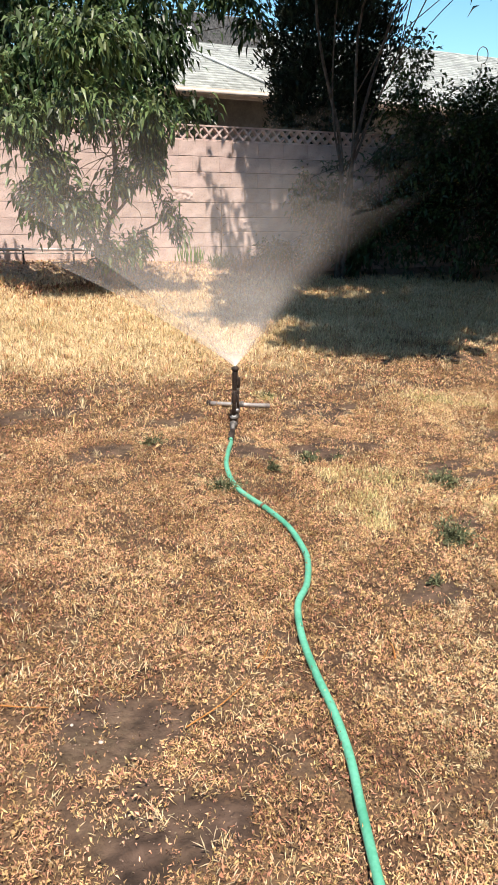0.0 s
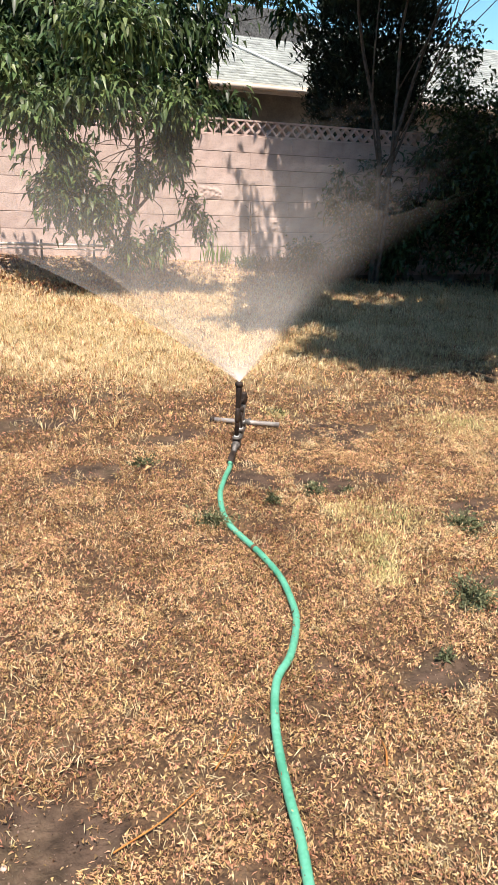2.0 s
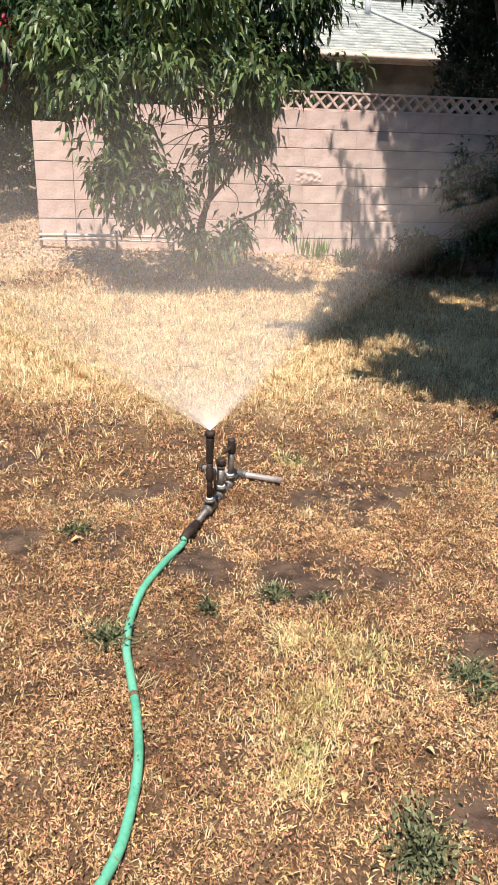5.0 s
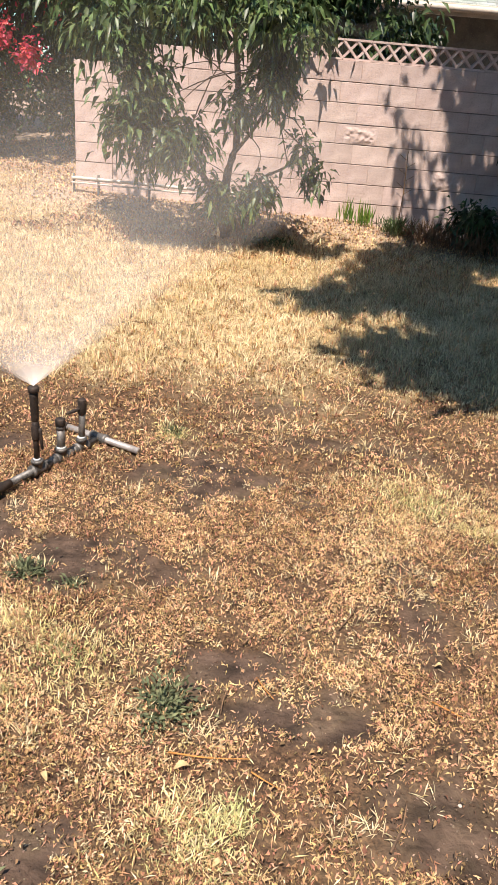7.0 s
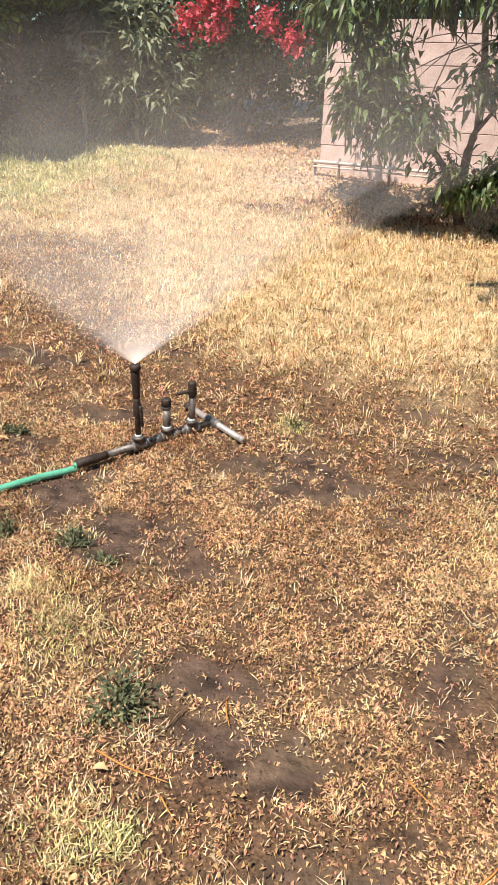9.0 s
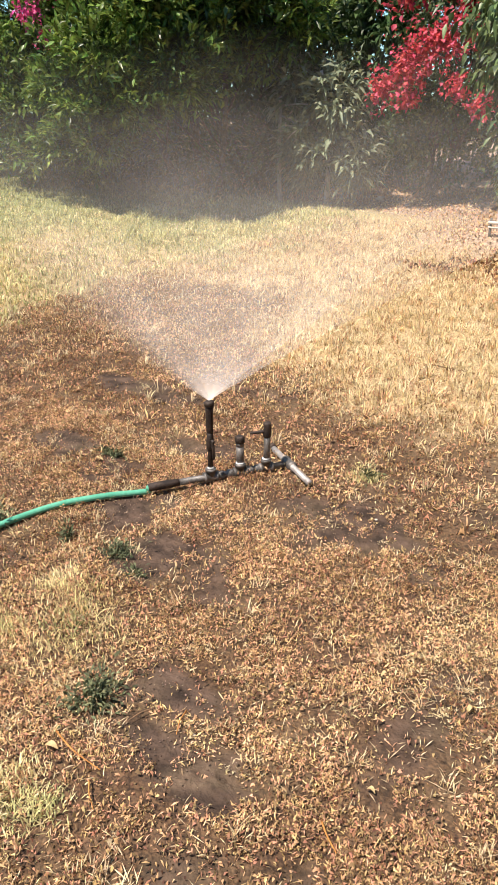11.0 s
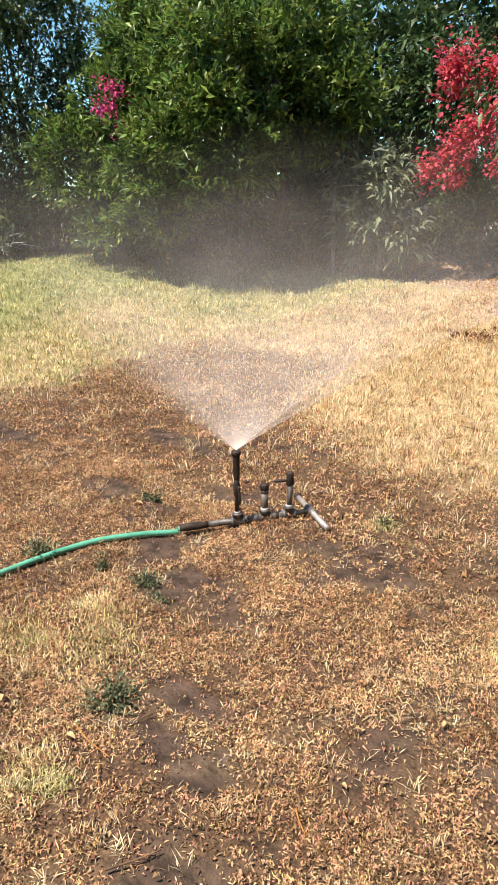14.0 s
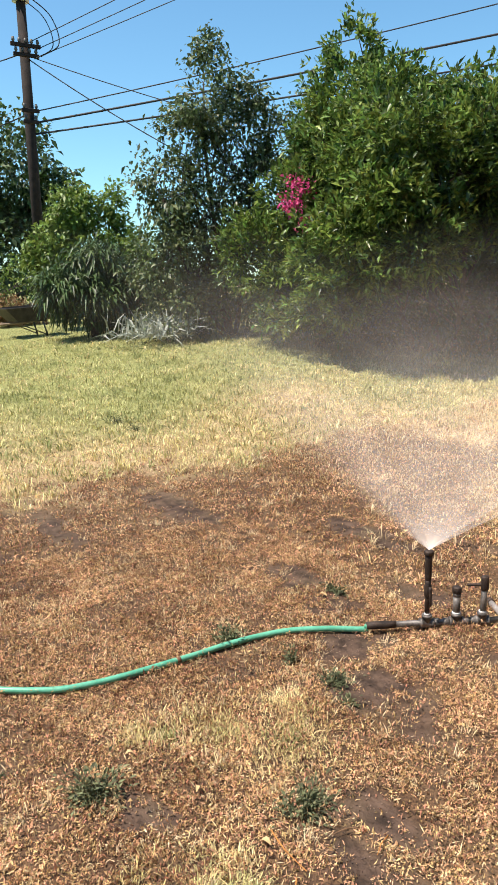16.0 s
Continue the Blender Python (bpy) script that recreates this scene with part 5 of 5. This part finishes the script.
# plants at the wall's foot
for x, y in ((2.03, 5.72), (1.86, 5.74), (2.1, 5.76)):
    ir = thing("iris_clump", (x, y, G(x, y)), "upright green iris blades at the wall's foot", "plant", "irises by the wall")
    n = 16
    pos = np.stack([0.05 * rng.normal(size=n), 0.04 * rng.normal(size=n), np.zeros(n)], 1)
    V, F = leaf_arrays(pos, np.stack([0.12 * rng.normal(size=n), 0.12 * rng.normal(size=n), np.ones(n)], 1), 0.26 * (0.6 + 0.6 * rng.random(n)), 0.022, 0.0)
    mesh_np("foliage", V, F, M["bush"], ir)
for x, y, r, h in ((2.75, 5.5, 0.26, 0.36), (3.2, 5.5, 0.32, 0.44), (2.4, 5.62, 0.15, 0.28), (3.7, 5.5, 0.32, 0.4)):
    cl = thing("tall_grass_clump", (x, y, G(x, y)), "tall dark dry grass clump in shade by the wall", "grass clump", "grass clumps by the wall")
    n = 220
    pos = np.stack([r * 0.5 * rng.normal(size=n), r * 0.35 * rng.normal(size=n), np.zeros(n)], 1)
    V, F = leaf_arrays(pos, np.stack([0.4 * rng.normal(size=n), 0.4 * rng.normal(size=n), np.ones(n)], 1), h * (0.5 + 0.7 * rng.random(n)), 0.012, 0.2)
    tagged(mesh_np("grass", V, F, M["olive_leaf" if x < 2.6 else "twig"], cl), kind="stuff")
for x, y, r, h in ((-0.95, 5.0, 0.3, 0.16), (-0.45, 4.75, 0.35, 0.2), (-0.05, 4.85, 0.25, 0.15), (1.0, 5.1, 0.25, 0.12), (-1.3, 4.7, 0.25, 0.12), (0.25, 4.9, 0.22, 0.2)):
    cl = thing("dry_weed_clump", (x, y, G(x, y)), "low brown dry weeds under the peach tree", "weed", "dry weeds under the tree")
    n = 170
    pos = np.stack([r * 0.5 * rng.normal(size=n), r * 0.4 * rng.normal(size=n), h * 0.5 * rng.random(n)], 1)
    V, F = leaf_arrays(pos, np.stack([0.6 * rng.normal(size=n), 0.6 * rng.normal(size=n), np.ones(n)], 1), 0.08 * (0.5 + 0.7 * rng.random(n)), 0.022, 0.2)
    mesh_np("leaves", V, F, M["rust" if x < 0.5 else "olive_leaf"], cl)
st = thing("dry_flower_stalk", (2.45, 5.76, G(2.45, 5.76)), "thin dry flower stalk standing before the wall", "plant")
tubes("stalk", [([(0, 0, 0), (0.01, 0, 0.4), (-0.01, 0, 0.85)], 0.006)] + [([(0, 0, 0.4 + 0.07 * k), (0.09 * (-1) ** k, 0, 0.46 + 0.07 * k)], 0.003) for k in range(6)], M["twig"], st, 5)

# ---- grass: near lawn and beyond ----
def litter(n, lo, hi, size, skip=None):
    """Dead clover crumbs, short dry blades and straw over a stretch of lawn."""
    x, y = scatter(n, lo, hi)
    thin = 0.6 * vnoise(x, y, 0.06, 9) + 0.4 * vnoise(x, y, 0.13, 17)
    keep = rng.random(n) > bare_amount(x, y) * 0.88 + 0.6 * smooth(0.52, 0.3, thin)
    keep &= rng.random(n) > smooth(-0.4, 0.5, yellow_edge(x, y))
    if skip:
        keep &= ~((x > skip[0]) & (x < skip[2]) & (y > skip[1]) & (y < skip[3]))
    x, y = x[keep], y[keep]
    h = rng.random(len(x)) + 0.4 * (vnoise(x, y, 0.12, 11) - 0.5) + 0.25 * (vnoise(x, y, 0.7, 12) - 0.5)
    mound = 0.045 * smooth(0.42, 0.9, 0.65 * vnoise(x, y, 0.06, 9) + 0.35 * vnoise(x, y, 0.03, 14)) * rng.random(len(x)) ** 0.5
    k1 = h < 0.13 + 0.35 * straw_amount(x, y)
    k2 = ~k1 & (h < 0.5)
    k3 = ~k1 & (h >= 0.5)
    blades("bleached_straw", x[k1], y[k1], 0.034, 0.003, 0.72, M["bleach"], "bleached straw-coloured dry grass stalks", "grass", mound[k1] + 0.004)
    blades("dry_lawn_grass", x[k2], y[k2], 0.02 * size, 0.0034 * size, 0.85, M["tan"], "short tan dry lawn grass", "grass", mound[k2] + 0.002, 0.45, 0.9)
    blades("dead_clover_litter", x[k3], y[k3], 0.0145 * size, 0.0066 * size, 0.85, M["rust"], "crumbled rusty-brown dead clover and leaf litter", "leaf litter", mound[k3] * 0.8, 0.45, 1.0)


def crumb_mesh(name, cx, cy, radius, height, per, length, width, material, label, flat=0.6):
    """Mounds of curled leaf crumbs, each two triangles, lying every way over one another."""
    n = len(cx) * per
    rad, tall = np.repeat(radius, per), np.repeat(height, per)
    a, q = rng.random(n) * 2 * np.pi, np.sqrt(rng.random(n)) * 1.25
    x, y = np.repeat(cx, per) + np.cos(a) * q * rad, np.repeat(cy, per) + np.sin(a) * q * rad
    d = unit(rng.normal(size=(n, 3)) * np.array([1, 1, flat]))
    side = unit(np.cross(d, rng.normal(size=(n, 3)) * 0.8 + np.array([0, 0, 0.7])))
    nor = np.cross(side, d)
    ln, w = (length * (0.4 + 1.1 * rng.random(n) ** 1.4))[:, None], (width * (0.5 + rng.random(n)))[:, None]
    z = gz(x, y) + 0.002 + np.maximum(tall * np.clip(1.1 - q * q, 0.05, 1) * rng.random(n), np.abs(d[:, 2]) * ln[:, 0] * 0.42)
    p = np.stack([x, y, z], 1)
    curl = nor * ln * (0.28 * rng.normal(size=(n, 1)))
    V = np.stack([p - d * ln * 0.5 - curl, p + side * w * 0.5, p - side * w * 0.5 + curl * 0.4, p + d * ln * 0.5 - curl], 1).reshape(-1, 3)
    b = (np.arange(n) * 4)[:, None]
    return tagged(mesh_np(name, V, np.concatenate([b + [0, 2, 1], b + [1, 2, 3]]), material), label, "leaf litter", "", "stuff")


def crumb_mounds(count, lo, hi, per, size, skip=None):
    x, y = scatter(count, lo, hi)
    thin = 0.6 * vnoise(x, y, 0.09, 61) + 0.4 * vnoise(x, y, 0.3, 62)
    keep = rng.random(count) > bare_amount(x, y) * 0.86 + 0.9 * smooth(0.5, 0.34, thin)
    keep &= (rng.random(count) > 0.85 * straw_amount(x, y)) & (rng.random(count) > smooth(-0.3, 0.4, yellow_edge(x, y)))
    if skip:
        keep &= ~((x > skip[0]) & (x < skip[2]) & (y > skip[1]) & (y < skip[3]))
    x, y = x[keep], y[keep]
    r, h = size * (0.012 + 0.02 * rng.random(len(x))), size * (0.008 + 0.05 * rng.random(len(x)) ** 2)
    u = rng.random(len(x)) * 0.55 + 0.3 * vnoise(x, y, 0.5, 63) + 0.15 * vnoise(x, y, 0.12, 64)
    u += 0.1 * smooth(-0.5, 0.6, x) - 0.13 * smooth(-0.8, -1.6, x) + 0.26 * smooth(-2.05, -2.5, y + 0.4 * (vnoise(x, y, 0.3, 65) - 0.5)) * smooth(-0.95, -0.5, x)
    for k, nm, m, lab in ((u < 0.46, "dead_clover_litter", "rust", "crumbled rusty-brown dead clover in small mounds"), ((u >= 0.46) & (u < 0.86), "dry_leaf_crumbs", "tan", "curled tan leaf crumbs in small mounds"), (u >= 0.86, "pale_leaf_crumbs", "bleach", "bleached leaf crumbs and stalks in small mounds")):
        crumb_mesh(nm, x[k], y[k], r[k], h[k], per, 0.0165 * size, 0.0038 * size, M[m], lab, 0.9)


crumb_mounds(30000, (-2.1, -3.6), (2.4, 0.2), 18, 1.0)
crumb_mounds(26000, (-4.4, -4.2), (3.4, 3.4), 12, 1.3, (-2.1, -3.6, 2.4, 0.2))
litter(150000, (-2.1, -3.5), (2.3, 0.2), 1.0)
litter(130000, (-5.0, -4.0), (3.2, 1.9), 1.45, (-2.1, -3.5, 2.3, 0.2))
# crumbs of earth on the bare patches
x, y = scatter(60000, (-2.1, -3.5), (2.3, 0.4))
keep = rng.random(len(x)) < 0.5 * bare_amount(x, y)
x, y = x[keep], y[keep]
crumb_mesh("soil_crumbs", x, y, np.full(len(x), 0.004), np.full(len(x), 0.003), 1, 0.007, 0.0055, M["earth"], "small dark crumbs of dry earth", 0.8)


def tufts(name, x, y, per, spread, length, width, material, label):
    """Splayed tufts of dry grass: blades leaning out from each root."""
    n = len(x) * per
    a = rng.random(n) * 2 * np.pi
    d = np.stack([np.cos(a), np.sin(a), np.zeros(n)], 1)
    big = np.repeat(0.6 + 0.8 * rng.random(len(x)), per)
    bx, by = np.repeat(x, per) + d[:, 0] * spread * big * rng.random(n), np.repeat(y, per) + d[:, 1] * spread * big * rng.random(n)
    le = np.clip(0.15 + 0.75 * rng.random(n), 0, 0.95)[:, None]
    ln = (length * big * (0.4 + 0.8 * rng.random(n)))[:, None]
    w = (width * (0.6 + 0.8 * rng.random(n)))[:, None]
    p = np.stack([bx, by, gz(bx, by) - 0.004], 1)
    s = np.stack([-d[:, 1], d[:, 0], np.zeros(n)], 1)
    z1 = np.array([0, 0, 1.0])
    mid = p + d * ln * 0.4 * le + z1 * ln * 0.6 * np.sqrt(1 - le**2)
    tip = p + d * ln * le * 1.1 + z1 * ln * 0.85 * np.sqrt(1 - le**2)
    V = np.stack([p, mid + s * w * 0.5, mid - s * w * 0.5, tip], 1).reshape(-1, 3)
    b = (np.arange(n) * 4)[:, None]
    return tagged(mesh_np(name, V, np.concatenate([b + [0, 2, 1], b + [1, 2, 3]]), material), label, "grass", "", "stuff")


x, y = scatter(16000, (-3.6, 0.2), (6.5, 6.3))
keep = rng.random(len(x)) < (0.06 + 0.94 * straw_amount(x, y)) * (1 - dirt_amount(x, y)) * smooth(0.2, 0.55, vnoise(x, y, 0.16, 71) + 0.15)
x, y = x[keep], y[keep]
k = rng.random(len(x)) < 0.72
tufts("straw_tufts", x[k], y[k], 13, 0.03, 0.095, 0.005, M["bleach"], "splayed tufts of bleached straw")
tufts("tan_grass_tufts", x[~k], y[~k], 13, 0.03, 0.085, 0.006, M["tan"], "splayed tufts of tan dry grass")
x, y = scatter(9500, (0, -3.5), (1, 6.4))
x = -3.0 - 11 * x**1.7
keep = (rng.random(len(x)) < smooth(-0.2, 0.5, yellow_edge(x, y))) & (rng.random(len(x)) > dirt_amount(x, y))
x, y = x[keep], y[keep]
gq = green_amount(x, y) * (0.4 + 1.1 * vnoise(x, y, 0.7, 72))
k = rng.random(len(x)) < 0.15 + 0.7 * gq
tufts("green_lawn_tufts", x[k], y[k], 10, 0.06, 0.1, 0.011, M["greenish"], "uneven half-green lawn tufts at the watered end")
tufts("yellow_lawn_tufts", x[~k], y[~k], 11, 0.05, 0.09, 0.008, M["pale_green"], "uneven pale yellow lawn tufts")
x, y = scatter(30000, (-8.5, 4.6), (-0.9, 9.0))
keep = dirt_amount(x, y) > 0.2 + 0.6 * rng.random(len(x))
x, y = x[keep], y[keep]
blades("fallen_leaf_litter", x, y, 0.036, 0.018, 0.75, M["tan"], "fallen dry leaves on bare earth under shrubs", "leaf litter", 0.0, 0.3, 0.5)
x, y = scatter(9000, (-1.0, 4.4), (5.0, 5.8))
blades("fallen_leaf_litter", x, y, 0.04, 0.018, 0.75, M["tan"], "fallen dry leaves at the wall's foot", "leaf litter", 0.0, 0.3, 0.5)
x, y = scatter(140000, (-4.4, 0.9), (6.5, 6.3))
keep = rng.random(len(x)) > np.maximum(np.maximum(bare_amount(x, y) * 0.5 * (1 - straw_amount(x, y)), dirt_amount(x, y) * 0.9), 1 - smooth(0.9, 1.8, y))
keep &= rng.random(len(x)) > smooth(-0.4, 0.6, yellow_edge(x, y))
x, y = x[keep], y[keep]
k1 = rng.random(len(x)) < 0.25 + 0.6 * straw_amount(x, y)
blades("bleached_grass", x[k1], y[k1], 0.052, 0.005, 0.62, M["bleach"], "bleached straw-coloured dry grass", "grass", 0.0, 0.35, 0.3)
blades("dry_lawn_grass", x[~k1], y[~k1], 0.03, 0.010, 0.6, M["tan"], "short tan dry lawn grass", "grass", 0.0, 0.4, 0.6)
# sparser litter beyond the near lawn
x, y = scatter(60000, (-4.0, -7.5), (8.0, 1.5))
out_ = np.maximum(smooth(2.4, 3.6, x), smooth(3.1, 4.3, -y))
keep = (rng.random(len(x)) < out_) & (rng.random(len(x)) > bare_amount(x, y) * 0.7)
x, y = x[keep], y[keep]
k1 = rng.random(len(x)) < 0.5
blades("dry_lawn_grass", x[k1], y[k1], 0.035, 0.016, 0.6, M["tan"], "short tan dry lawn grass", "grass", 0.0, 0.4, 0.6)
blades("dead_clover_litter", x[~k1], y[~k1], 0.035, 0.018, 0.6, M["rust"], "crumbled rusty-brown dead clover and leaf litter", "leaf litter", 0.0, 0.4, 0.8)
PX, PY = [], []
for cx, cy, r in PALE:
    n = int(8500 * r)
    PX.append(cx + r * 0.55 * rng.normal(size=n)), PY.append(cy + r * 0.55 * rng.normal(size=n))
PX, PY = np.concatenate(PX), np.concatenate(PY)
keep = rng.random(len(PX)) < smooth(0.34, 0.62, 0.6 * vnoise(PX, PY, 0.07, 81) + 0.4 * vnoise(PX, PY, 0.2, 82)) + 0.1
PX, PY = PX[keep], PY[keep]
blades("pale_grass_tufts", PX, PY, 0.04, 0.0034, 0.65, M["pale_green"], "pale yellow-green grass tufts")
x, y = scatter(120000, (0, -3.5), (1, 8.5))
x = -2.0 - 15 * x**1.8
g = green_amount(x, y)
far = np.clip((-x - 2.4) / 8, 0, 1)
keep = rng.random(len(x)) > np.maximum(np.maximum(bare_amount(x, y) * 0.7 * (1 - np.minimum(1, 2.5 * far)), dirt_amount(x, y)), 0.12)
keep &= rng.random(len(x)) < smooth(-0.4, 0.5, yellow_edge(x, y))
x, y, g = x[keep], y[keep], g[keep]
kg = rng.random(len(x)) < 0.06 + 0.3 * smooth(2.8, 4.2, -x) + 0.75 * g * (0.5 + vnoise(x, y, 0.8, 21))
blades("green_lawn_grass", x[kg], y[kg], 0.055, 0.011, 0.5, M["greenish"], "half-green lawn grass at the watered end")
kb = ~kg
ks = straw_amount(x[kb], y[kb]) + 0.2 + 0.6 * smooth(2.2, 3.2, -x[kb] + 0.8 * vnoise(x[kb], y[kb], 0.5, 23)) > rng.random(kb.sum())
blades("bleached_grass", x[kb][ks], y[kb][ks], 0.052, 0.0085, 0.58, M["bleach"], "bleached straw-coloured dry grass")
blades("dry_lawn_grass", x[kb][~ks], y[kb][~ks], 0.035, 0.012, 0.6, M["tan"], "short tan dry lawn grass", "grass", 0.0, 0.4, 0.6)
PX, PY = [], []
for cx, cy, r in ((0.85, -1.69, 0.1), (0.38, -1.1, 0.1), (1.7, -0.02, 0.12), (0.53, 0.55, 0.07), (0.93, -1.62, 0.06), (0.2, -1.28, 0.08), (0.1, -1.5, 0.06)):
    n = int(4200 * r)
    PX.append(cx + r * 0.5 * rng.normal(size=n)), PY.append(cy + r * 0.5 * rng.normal(size=n))
blades("green_grass_tufts", np.concatenate(PX), np.concatenate(PY), 0.03, 0.004, 0.6, M["greenish"], "small half-green grass tufts in dry lawn")
# tufts of bleached grass
TX, TY = [], []
for cx, cy in zip(*scatter(420, (-3.4, -4.0), (3.4, 2.5))):
    n = int(rng.integers(10, 36))
    TX.append(cx + 0.016 * rng.normal(size=n)), TY.append(cy + 0.016 * rng.normal(size=n))
blades("straw_tufts", np.concatenate(TX), np.concatenate(TY), 0.05, 0.0032, 0.7, M["bleach"], "small splayed tufts of bleached dry grass")
